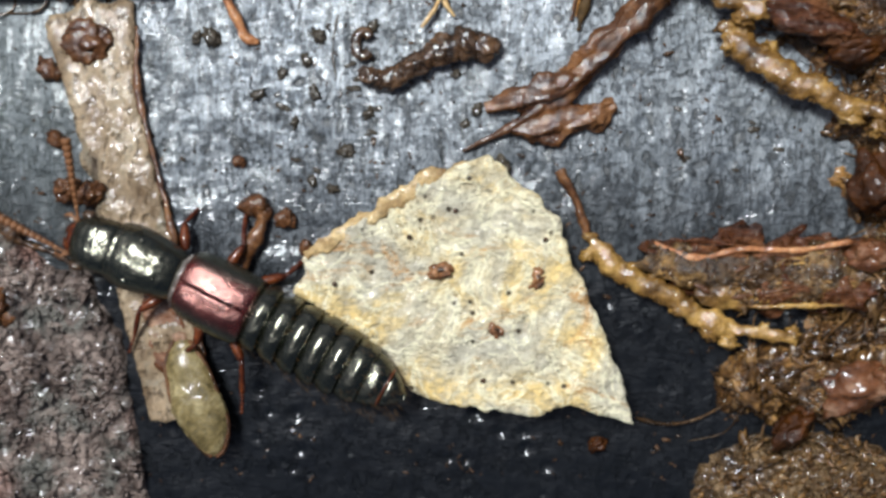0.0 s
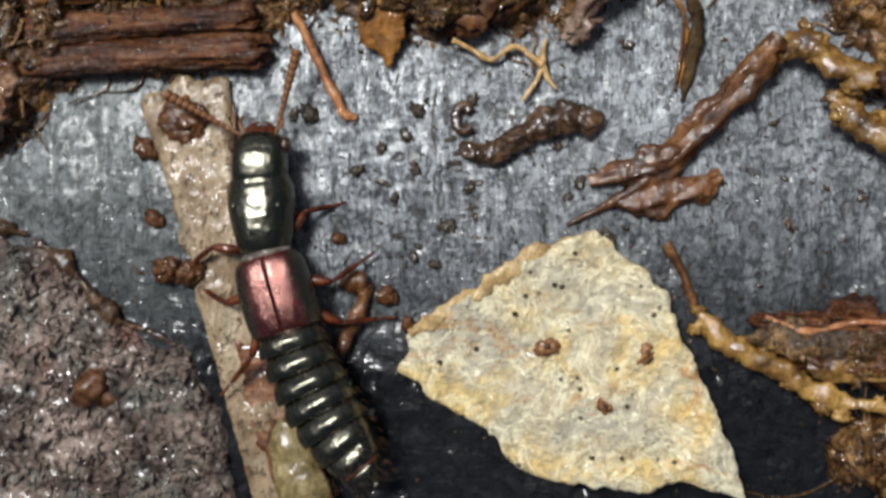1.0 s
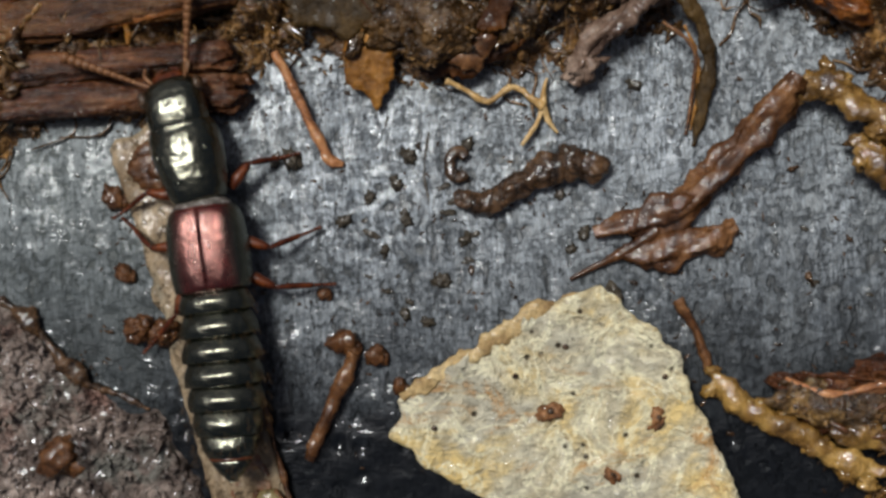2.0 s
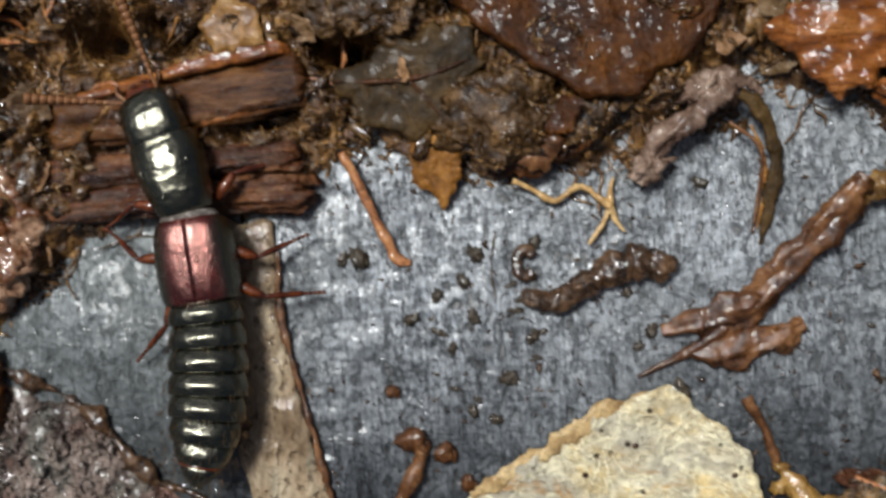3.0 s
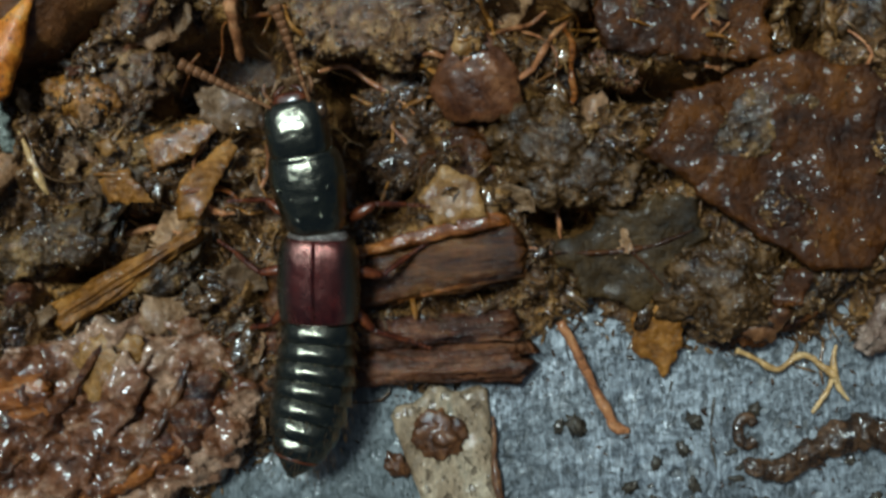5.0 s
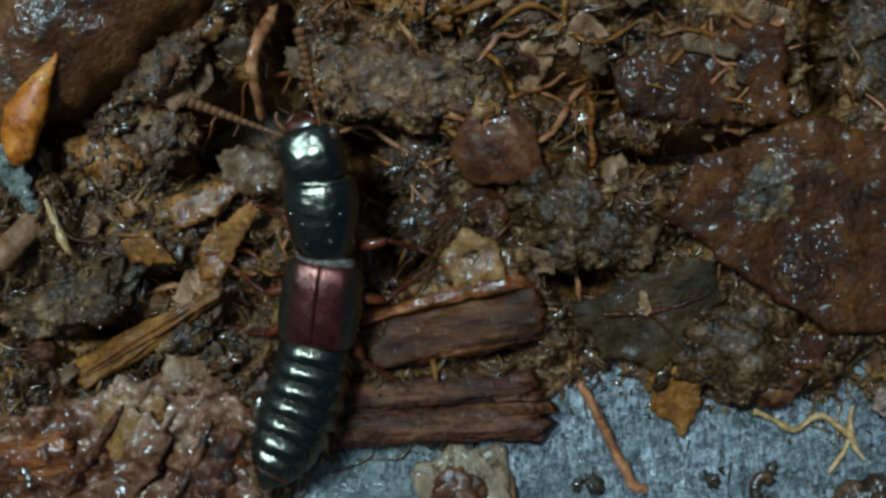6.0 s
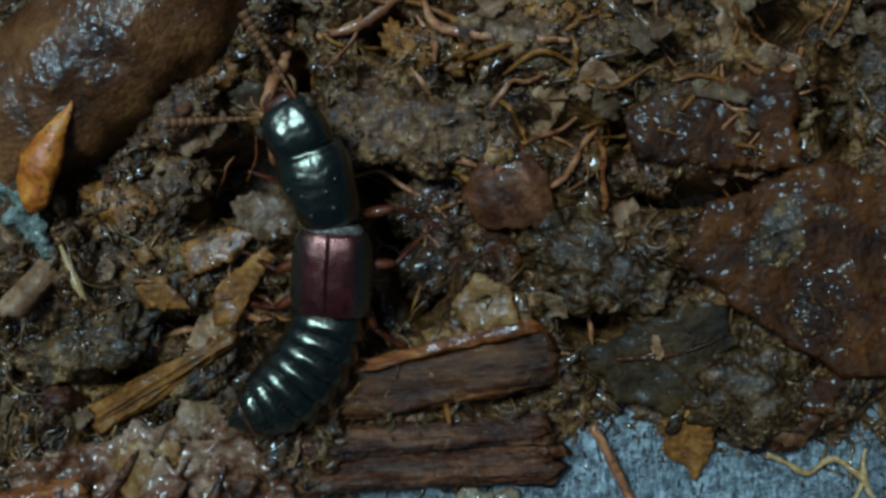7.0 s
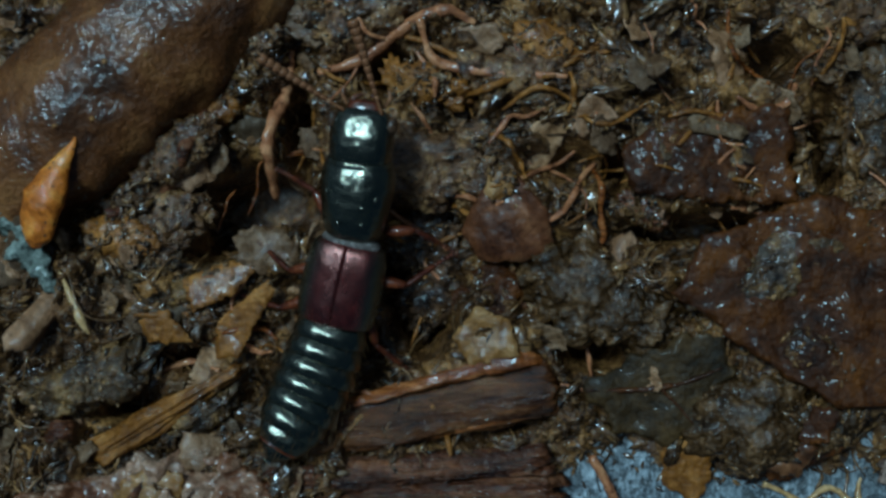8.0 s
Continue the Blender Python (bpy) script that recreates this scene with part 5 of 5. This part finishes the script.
while count < 240:
    x, y = random.uniform(-23, 6), random.uniform(4, 21)
    d = bank_depth(x, y)
    if d < 0.9 or pit_depth(x, y) > 0.3 or math.dist((x, y), (-9.7, 13.8)) < 1.9 or (-22.5 < x < -14 and abs((y - 14.7) - (x + 22.6) * 0.78) < 1.6) or (-6.2 < x < 0 and 9.3 < y < 13.5) or (-15 < x < -8.8 and 7.2 < y < 10.6) or (-21 < x < -15.2 and y < 8.6):
        continue
    ob = new("litter_flake", random.choice(KINDS))
    s = random.uniform(0.4, 1.1) * (0.55 if random.random() < 0.5 else 1)
    ob.matrix_basis = pose(x * MM, y * MM, (top_z(x, y) + sag(y) - 0.02) * MM, random.gauss(0, 24), random.gauss(0, 24), random.uniform(0, 360)) @ Matrix.Diagonal((s, s, s, 1))
    tagged(ob, "small wet brown flake of rotted bark in the litter", "bark flake", "loose litter flakes")
    count += 1


def scatter(name, n, box, size, place, allow, material, label, category):
    """Many tiny rough grains in one mesh."""
    base = [lump(i * 3.0, 0, 0, 1.7, 0.7, 0.3, 0, 1.3, 1.0 + 0.3 * i, 2) for i in range(8)]
    base = [([(x - 3.0 * i, y, z) for x, y, z in bv], bf) for i, (bv, bf) in enumerate(base)]
    verts, faces = [], []
    done = 0
    while done < n:
        x, y = random.uniform(box[0], box[2]), random.uniform(box[1], box[3])
        if not allow(x, y):
            continue
        bv, bf = random.choice(base)
        s = random.uniform(*size) * (2.0 if random.random() < 0.07 else 1)
        q = Euler((random.gauss(0, 0.5), random.gauss(0, 0.5), random.uniform(0, 6))).to_matrix() * s
        z = place(x, y) + s * 0.1
        o = len(verts)
        verts += [tuple(q @ Vector(c) + Vector((x, y, z))) for c in bv]
        faces += [tuple(i + o for i in t) for t in bf]
        done += 1
    thing(name, verts, faces, material, label, category, kind="stuff")


def clods(name, n, box, allow, material, label):
    """Craggy clods of rotted wood, too many to count, in one mesh."""
    vf = []
    while len(vf) < n:
        x, y = random.uniform(box[0], box[2]), random.uniform(box[1], box[3])
        if not allow(x, y):
            continue
        r = random.uniform(0.12, 0.4) * (1.5 if random.random() < 0.1 else 1)
        vf.append(lump(x, y, top_z(x, y) + r * 0.1, r * 1.2, r * random.uniform(0.25, 0.6), r * random.uniform(0.15, 0.3), random.uniform(0, 360), 0.9, 2.2, 3))
    thing(name, *join(*vf), material, label, "clods", kind="stuff")


def open_bank(x, y):
    """Inside the litter, clear of the large plates, bars and the pupa case."""
    return not (bank_depth(x, y) < 0.4 or pit_depth(x, y) > 0.3 or (-22.5 < x < -14 and abs((y - 14.7) - (x + 22.6) * 0.78) < 1.6) or (-6.2 < x < 0.4 and 9.2 < y < 13.6) or (-15 < x < -8.8 and 7.2 < y < 10.6) or (-21.5 < x < -15.2 and y < 8.7))


clods("litter_clods", 260, (-23, 3, 6, 21), open_bank, "crumbs", "countless craggy wet brown clods in the litter")
clods("heap_clods", 140, (4.5, -6, 10, 6), lambda x, y: right_z(x, y) > bark_z(x, y) + 0.2, "crumbs", "craggy wet brown clods on the heap")
scatter("litter_crumbs", 9000, (-23, 3, 8, 21), (0.03, 0.09), top_z, lambda x, y: bank_depth(x, y) > 0.1 and pit_depth(x, y) < 0.45 and F(x, y, 9.0, 0.7, 3) > -0.35, "crumbs", "countless wet brown crumbs over the litter", "crumbs")
scatter("heap_crumbs", 1500, (3.5, -6, 11, 6), (0.04, 0.13), top_z, lambda x, y: right_z(x, y) > bark_z(x, y) + 0.05, "crumbs", "countless wet brown crumbs on the heap", "crumbs")
scatter("lump_grains", 900, (2.5, -8, 10, -2.5), (0.03, 0.1), top_z, lambda x, y: clump_z(x, y, TAN) > bark_z(x, y) + 0.1, "crumbs", "countless tan grains on the lump", "grains")
scatter("crust_grains", 2500, (-17, -6, -10, 3), (0.03, 0.09), crust_z, lambda x, y: crust_z(x, y) > bark_z(x, y) + 0.05, "bark_red", "countless fine reddish brown grains on the crust", "grains")
scatter("bark_grit", 700, (-13, -5, 8, 8), (0.02, 0.05), bark_z, lambda x, y: bank_depth(x, y) < 0 and F(x, y, 0, 0.6) > 0.05, "dropping", "fine dark grit on the grey bark", "grit")


def fibres(name, n, box, allow, material, label):
    vf = []
    while len(vf) < n:
        x, y = random.uniform(box[0], box[2]), random.uniform(box[1], box[3])
        if not allow(x, y):
            continue
        a, l, r = random.uniform(0, 6.3), random.uniform(0.3, 1.6), random.uniform(0.012, 0.04)
        pts = []
        for k in range(4):
            px, py = x + math.cos(a) * l * k / 3, y + math.sin(a) * l * k / 3
            a += random.gauss(0, 0.5)
            pts.append((px, py, top_z(px, py) + random.uniform(0.0, 0.14), r * (0.5 if k in (0, 3) else 1)))
        vf.append(tube(pts, 9, 5, 0.35, 4.0))
    thing(name, *join(*vf), material, label, "fibres", kind="stuff")


fibres("litter_fibres", 1100, (-23, 3, 6, 21), lambda x, y: bank_depth(x, y) > 0.3 and pit_depth(x, y) < 0.3, "crumbs", "countless thin brown fibres matted in the litter")
fibres("heap_fibres", 120, (4, -5, 9, 6), lambda x, y: right_z(x, y) > bark_z(x, y) + 0.1, "crumbs", "thin brown fibres on the heap")

# grains that stick to the clumps and plates
random.seed(77)
base = [lump(0, 0, 0, 1.5, 0.8, 0.45, 0, 1.2, 1.0 + 0.3 * i, 2) for i in range(6)]
grains = []
for x, y, z in random.sample(TOPS, 4000):
    r = random.uniform(0.03, 0.08) * (1.8 if random.random() < 0.12 else 1)
    if F(x, y, 4.0, 0.9, 3) < -0.25:
        continue
    q = Euler((random.uniform(0, 6), random.uniform(0, 6), random.uniform(0, 6))).to_matrix() * r
    bv, bf = random.choice(base)
    grains.append(([tuple(q @ Vector(c) + Vector((x, y, z - r * 0.35))) for c in bv], bf))
thing("clump_grains", *join(*grains), "crumbs", "countless fine wet brown grains stuck to the clumps", "grains", kind="stuff")


# ---- the beetle ----
def loft(stations, n=24, seg=28, groove=0.0, power=2.3):
    """A rounded shell along y through (y, half width, rise, drop) stations, with a faint groove along its back."""
    line = curve(stations, n)
    verts, faces = [], []
    for y, w, up, down in line:
        for k in range(seg):
            t = 2 * math.pi * k / seg
            c, s = math.cos(t), math.sin(t)
            e = (abs(c) ** power + abs(s) ** power) ** (-1 / power)
            h = up * (1 - groove * math.exp(-(c * e / 0.2) ** 2)) if s > 0 else down
            verts.append((max(w, 0.01) * 0.91 * c * e, y, max(h, 0.01) * s * e))
    for i in range(n):
        for k in range(seg):
            faces.append((i * seg + k, i * seg + (k + 1) % seg, (i + 1) * seg + (k + 1) % seg, (i + 1) * seg + k))
    faces.append(tuple(reversed(range(seg))))
    faces.append(tuple(n * seg + k for k in range(seg)))
    return verts, faces


def bristles(n, region, length, lean):
    """Fine hairs; region gives a root and an outward way."""
    vf = []
    for _ in range(n):
        (x, y, z), (a, b, c) = region()
        l = length * random.uniform(0.6, 1.2)
        vf.append(tube([(x, y, z, 0.0045), (x + a * l * 0.6, y + (b + lean * 0.5) * l * 0.6, z + c * l * 0.6, 0.004), (x + a * l, y + (b + lean) * l, z + c * l, 0.002)], 4, 4, 0))
    return join(*vf)


random.seed(5)

# wing cases: the carrier of all poses; the origin lies in their middle
def half_shell(stations, s, n=24, seg=16, power=2.4):
    """One half of a dome split along the middle, with a turned-in seam."""
    line = curve(stations, n)
    verts, faces = [], []
    for y, w, up, down in line:
        verts.append((s * 0.004, y, up - 0.03))
        for k in range(seg + 1):
            t = math.pi / 2 - k / seg * math.pi * 0.62
            c, z = math.cos(t), math.sin(t)
            e = (abs(c) ** power + abs(z) ** power) ** (-1 / power)
            verts.append((s * max(0.005, w * 0.91 * c * e), y, (up if z > 0 else down) * z * e))
    m = seg + 2
    for i in range(n):
        for k in range(m - 1):
            q = (i * m + k, i * m + k + 1, (i + 1) * m + k + 1, (i + 1) * m + k)
            faces.append(q if s > 0 else q[::-1])
    return verts, faces


for s in (-1, 1):
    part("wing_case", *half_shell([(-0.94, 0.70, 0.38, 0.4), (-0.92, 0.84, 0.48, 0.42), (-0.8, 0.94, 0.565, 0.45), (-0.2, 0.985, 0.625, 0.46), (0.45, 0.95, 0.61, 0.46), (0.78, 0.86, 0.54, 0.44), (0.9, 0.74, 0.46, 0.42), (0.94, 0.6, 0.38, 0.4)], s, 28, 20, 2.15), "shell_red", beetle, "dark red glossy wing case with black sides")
part("shoulder_membrane", *loft([(0.80, 0.72, 0.38, 0.3), (0.92, 0.72, 0.47, 0.3), (0.99, 0.68, 0.44, 0.28), (1.05, 0.58, 0.34, 0.2)], 10, 30), "membrane", beetle, "pale membrane in front of the wing cases")
part("under_body", *loft([(-1.0, 0.7, 0.3, 0.5), (-0.5, 0.85, 0.3, 0.6), (0.5, 0.85, 0.3, 0.62), (1.0, 0.65, 0.3, 0.45)], 12, 24), "shell_black", beetle)

chest = part("pronotum", *loft([(0.0, 0.5, 0.34, 0.34), (0.05, 0.62, 0.45, 0.42), (0.3, 0.73, 0.575, 0.5), (0.8, 0.83, 0.66, 0.54), (1.2, 0.88, 0.645, 0.5), (1.48, 0.86, 0.58, 0.44), (1.62, 0.82, 0.525, 0.42), (1.68, 0.80, 0.525, 0.41), (1.74, 0.76, 0.49, 0.4), (1.78, 0.66, 0.38, 0.32)], 48, 44, 0.06, 2.05),
             "shell_black", beetle, "black domed pronotum with small punctures")
for x, y, z in ((-0.22, 1.3, 0.60), (0.24, 1.32, 0.60), (-0.27, 0.9, 0.625), (0.25, 0.86, 0.628), (-0.23, 0.45, 0.60), (0.27, 0.48, 0.60), (0.5, 1.05, 0.56), (-0.52, 1.1, 0.55)):
    part("puncture", *lump(x, y, z, 0.05, 0.05, 0.03, 0, 0.1, level=2), "shell_black", chest)
head = part("head", *loft([(-0.16, 0.6, 0.36, 0.32), (-0.05, 0.69, 0.44, 0.38), (0.06, 0.73, 0.485, 0.4), (0.3, 0.745, 0.52, 0.42), (0.58, 0.73, 0.49, 0.42), (0.8, 0.69, 0.42, 0.36), (0.95, 0.61, 0.33, 0.28), (1.04, 0.5, 0.24, 0.22), (1.09, 0.36, 0.15, 0.14)], 40, 44, 0.05, 2.3),
            "shell_black", beetle, "glossy black head")
part("clypeus", *loft([(1.0, 0.42, 0.17, 0.16), (1.09, 0.4, 0.15, 0.15), (1.2, 0.34, 0.10, 0.12), (1.25, 0.22, 0.05, 0.08)], 12, 24, 0.0, 2.8), "leg_red", head, "reddish brown front lobe over the jaws")
for s in (-1, 1):
    part("eye", *lump(s * 0.63, 0.78, 0.1, 0.12, 0.2, 0.16, 0, 0.02, level=3), "dropping", head, "dark compound eye")
    jaw = [(s * 0.24, 1.06, -0.06, 0.09), (s * 0.28, 1.18, -0.07, 0.08), (s * 0.2, 1.3, -0.08, 0.05), (s * 0.06, 1.36, -0.09, 0.02)]
    part("mandible", *tube(jaw, 14, 8, 0.05), "leg_red", head, "reddish brown jaw")
    palp = [(s * 0.38, 1.1, -0.06, 0.04), (s * 0.5, 1.32, -0.06, 0.05), (s * 0.46, 1.5, -0.1, 0.03)]
    part("palp", *tube(palp, 10, 7, 0.05), "feeler", head)
part("mouth_fringe", *bristles(16, lambda: ((random.uniform(-0.4, 0.4), 1.15, 0.05), (random.uniform(-0.3, 0.3), 0.9, 0.3)), 0.28, 0.0), "hair", head, "short pale bristles round the mouth")
FEELERS = []
for s in (-1, 1):
    feeler = part("antenna", *tube([(0, 0, 0, 0.05), (0, 0.22, 0.01, 0.035), (0, 0.42, 0.0, 0.05)], 8, 8, 0.05), "feeler", beetle, "beaded reddish brown antenna")
    for k in range(10):
        r = 0.056 + 0.0085 * k
        part("bead", *tube([(0, 0, 0, r * 0.72), (0, 0.03, 0, r * 0.95), (0, 0.13, 0, r), (0, 0.162, 0, r * 0.8)], 6, 8, 0.04), "feeler", feeler, at=pose(0, (0.42 + 0.162 * k) * MM, 0))
    FEELERS.append((s, feeler))

# abdomen: eight rings, each overlapping the next
RINGS = []
WIDE = [0.83, 0.88, 0.92, 0.94, 0.93, 0.89, 0.78, 0.52]
LONG = [0.5, 0.5, 0.5, 0.5, 0.5, 0.52, 0.5, 0.45]
for k, (w, l) in enumerate(zip(WIDE, LONG)):
    w2 = WIDE[k + 1] if k < 7 else 0.12
    st = [(0.06, w * 0.86, 0.36 * w / 0.8, 0.44), (-0.02, w * 0.93, 0.42 * w / 0.8, 0.46), (-l * 0.5, (w + w2) / 2 * 1.03, 0.535 * (w + w2) / 1.6, 0.48), (-l * 0.9, w2 * 1.03, 0.49 * w2 / 0.8, 0.46), (-l * 0.99, w2 * 0.99, 0.44 * w2 / 0.8, 0.44), (-l, w2 * 0.86, 0.36 * w2 / 0.8, 0.38)]
    ring = part("abdomen_ring", *loft(st, 18, 36, 0.05, 2.0), "shell_black", beetle, "shiny black abdomen ring")
    hairs = lambda w=w, l=l: (lambda a: ((w * math.cos(a), -random.uniform(0.1, l), 0.42 * math.sin(a) * w / 0.8), (math.cos(a) * 0.5, -0.6, math.sin(a) * 0.4)))(random.uniform(0, math.pi))
    part("bristles", *bristles(18 + 5 * k, hairs, 0.18, -0.3), "hair", ring, "fine brown hairs")
    if k == 6:
        part("hind_margin", *loft([(-l * 0.86, w2 * 1.03, 0.48 * w2 / 0.8, 0.46), (-l * 0.93, w2 * 1.045, 0.487 * w2 / 0.8, 0.47), (-l * 1.0, w2 * 0.98, 0.44 * w2 / 0.8, 0.44)], 6, 30, 0, 2.2), "leg_red", ring, "reddish brown hind margin")
    RINGS.append(ring)

# legs: (side, root y, resting turn outwards from straight ahead, femur, shin)
LEGS = []
for s in (-1, 1):
    for name, y, turn, femur, shin, bend in (("front_leg", 1.25, 58, 0.66, 0.62, -38), ("middle_leg", 0.15, 100, 0.72, 0.68, 40), ("hind_leg", -0.6, 138, 0.78, 0.8, 26)):
        leg = part(name, *tube([(0, 0, 0, 0.1), (0, femur * 0.4, 0.05, 0.14), (0, femur * 0.85, 0.06, 0.1), (0, femur, 0.05, 0.06)], 14, 9, 0.05), "leg_red", beetle, "reddish brown leg")
        part("shin", *join(tube([(0, 0, 0, 0.05), (0, shin * 0.5, -0.15, 0.075), (0, shin, -0.33, 0.06)], 12, 8, 0.08),
                           *[tube([(0, shin + 0.1 * i, -0.34 - 0.02 * i, 0.03), (0, shin + 0.05 + 0.1 * i, -0.35 - 0.02 * i, 0.045), (0, shin + 0.1 + 0.1 * i, -0.36 - 0.02 * i, 0.03)], 5, 6, 0.05) for i in range(5)]),
             "leg_red", leg, at=pose(0, femur * MM, 0.05 * MM, 0, 0, s * bend))
        LEGS.append((s, leg, y, turn))

# seconds; middle of the wing cases in mm; heading; turns of pronotum, head and abdomen against it
BODY = [
    (0.0, -7.68, -0.27, 0.85, 63, 4, 11, -2),
    (0.3, -8.03, 0.10, 0.88, 59, -9, -18, 3),
    (0.5, -8.10, 0.45, 0.92, 42, -20, -27, 6),
    (0.8, -8.75, 1.50, 1.00, 14, 1, -2, 22),
    (1.0, -8.63, 1.70, 1.00, 15, -12, -16, 14),
    (1.2, -8.52, 1.84, 1.00, 22, -11, -17, 4),
    (2.3, -10.06, 4.64, 1.05, 3, 11, 14, -5),
    (2.5, -10.26, 4.78, 1.10, 7, 10, 13, -8),
    (3.0, -11.28, 6.09, 1.30, 7, 11, 15, -12),
    (3.5, -12.05, 7.28, 1.55, 2, 7, 11, -7),
    (4.0, -13.46, 6.73, 1.60, -0, 4, 4, -5),
    (4.5, -13.41, 8.08, 1.75, -1, 3, 5, -20),
    (4.7, -13.12, 9.01, 1.85, -3, 10, 9, -16),
    (5.8, -13.59, 10.05, 1.90, -8, 7, 16, -4),
    (6.0, -13.58, 10.42, 1.90, -12, 11, 24, -12),
    (6.5, -13.53, 10.87, 1.95, -8, 13, 24, -27),
    (7.0, -13.55, 12.05, 2.00, -8, 21, 34, -38),
    (7.5, -13.47, 12.59, 2.05, -7, 8, 8, -31),
    (8.0, -13.32, 12.55, 2.05, -18, 6, 7, -11),
]


# which way the two antennae point over the ground, degrees to the left of +y
FEELER_TIMES = [0.0, 0.3, 0.5, 0.8, 1.0, 1.2, 2.3, 2.5, 3.0, 3.5, 4.0, 4.5, 4.7, 5.8, 6.0, 6.5, 7.0, 7.5, 8.0]
FEELER_LEFT = [62, 45, 50, 51, 60, 62, 70, 74, 86, 65, 50, 58, 60, 55, 65, 85, 88, 45, 50]
FEELER_AHEAD = [2, 0, -10, -17, -18, -20, -5, -3, 18, 15, 0, 8, 18, -5, 5, 17, 26, 0, 10]


def motions():
    """The beetle's way over the bark and into the litter, with its bending body and its steps."""
    heads, chests, rows = [], [], []
    rings = [[] for _ in RINGS]
    for t, x, y, z, way, chest_turn, head_turn, tail in BODY:
        climb = step(t, 2.6, 4.2)
        rows.append((t, pose(x * MM, y * MM, (z + sag(y)) * MM, 0, 0, way) @ pose(0, 0, 0, 14 * climb)))
        a = radians(chest_turn)
        front = Vector((-math.sin(a) * 1.74, 1.0 + math.cos(a) * 1.74, 0.02 + 0.15 * climb))
        chests.append((t, pose(0, 1.0 * MM, 0, 0, 0, chest_turn) @ pose(0, 0, 0, 5 * climb)))
        heads.append((t, pose(front.x * MM, front.y * MM, front.z * MM, 0, 0, head_turn) @ pose(0, 0, 0, -4 + 6 * climb)))
        at, turn = Vector((0, -0.88, -0.02)), 0.0
        bend = 2 * tail / (len(RINGS) + 1)
        reach = 1.06 - 0.19 * step(t, 2.5, 5.0)
        for k, l in enumerate(LONG):
            turn += bend
            level = 13 * climb * min(1.0, (k + 1) / 4)
            rings[k].append((t, pose(at.x * MM, at.y * MM, at.z * MM, 0, 0, turn) @ pose(0, 0, 0, -level)))
            at = at + Vector((math.sin(radians(turn)) * l * reach, -math.cos(radians(turn)) * l * reach, math.sin(radians(level)) * l * reach - 0.012))
    walk(beetle, rows)
    walk(chest, chests)
    walk(head, heads)
    for ring, keys in zip(RINGS, rings):
        walk(ring, keys)
    for s, feeler in FEELERS:
        keys = []
        for (t, m), row in zip(heads, BODY):
            way = float(np.interp(t, FEELER_TIMES, FEELER_LEFT if s < 0 else FEELER_AHEAD)) - row[4]
            root = m @ Vector((s * 0.4 * MM, 1.0 * MM, 0.14 * MM))
            keys.append((t, pose(*root, 12 + 8 * math.sin(t * 5 + s), 0, way)))
        walk(feeler, keys)
    for n, (s, leg, y, turn) in enumerate(LEGS):
        keys = []
        for k in range(41):
            t = 0.2 * k
            step_phase = 2 * math.pi * (t * 2.1 + (0.5 if (n % 2) else 0.0))
            keys.append((t, pose(s * 0.62 * MM, y * MM, -0.25 * MM, -6 + 6 * math.cos(step_phase), 0, -s * (turn + 16 * math.sin(step_phase)))))
        walk(leg, keys)


motions()
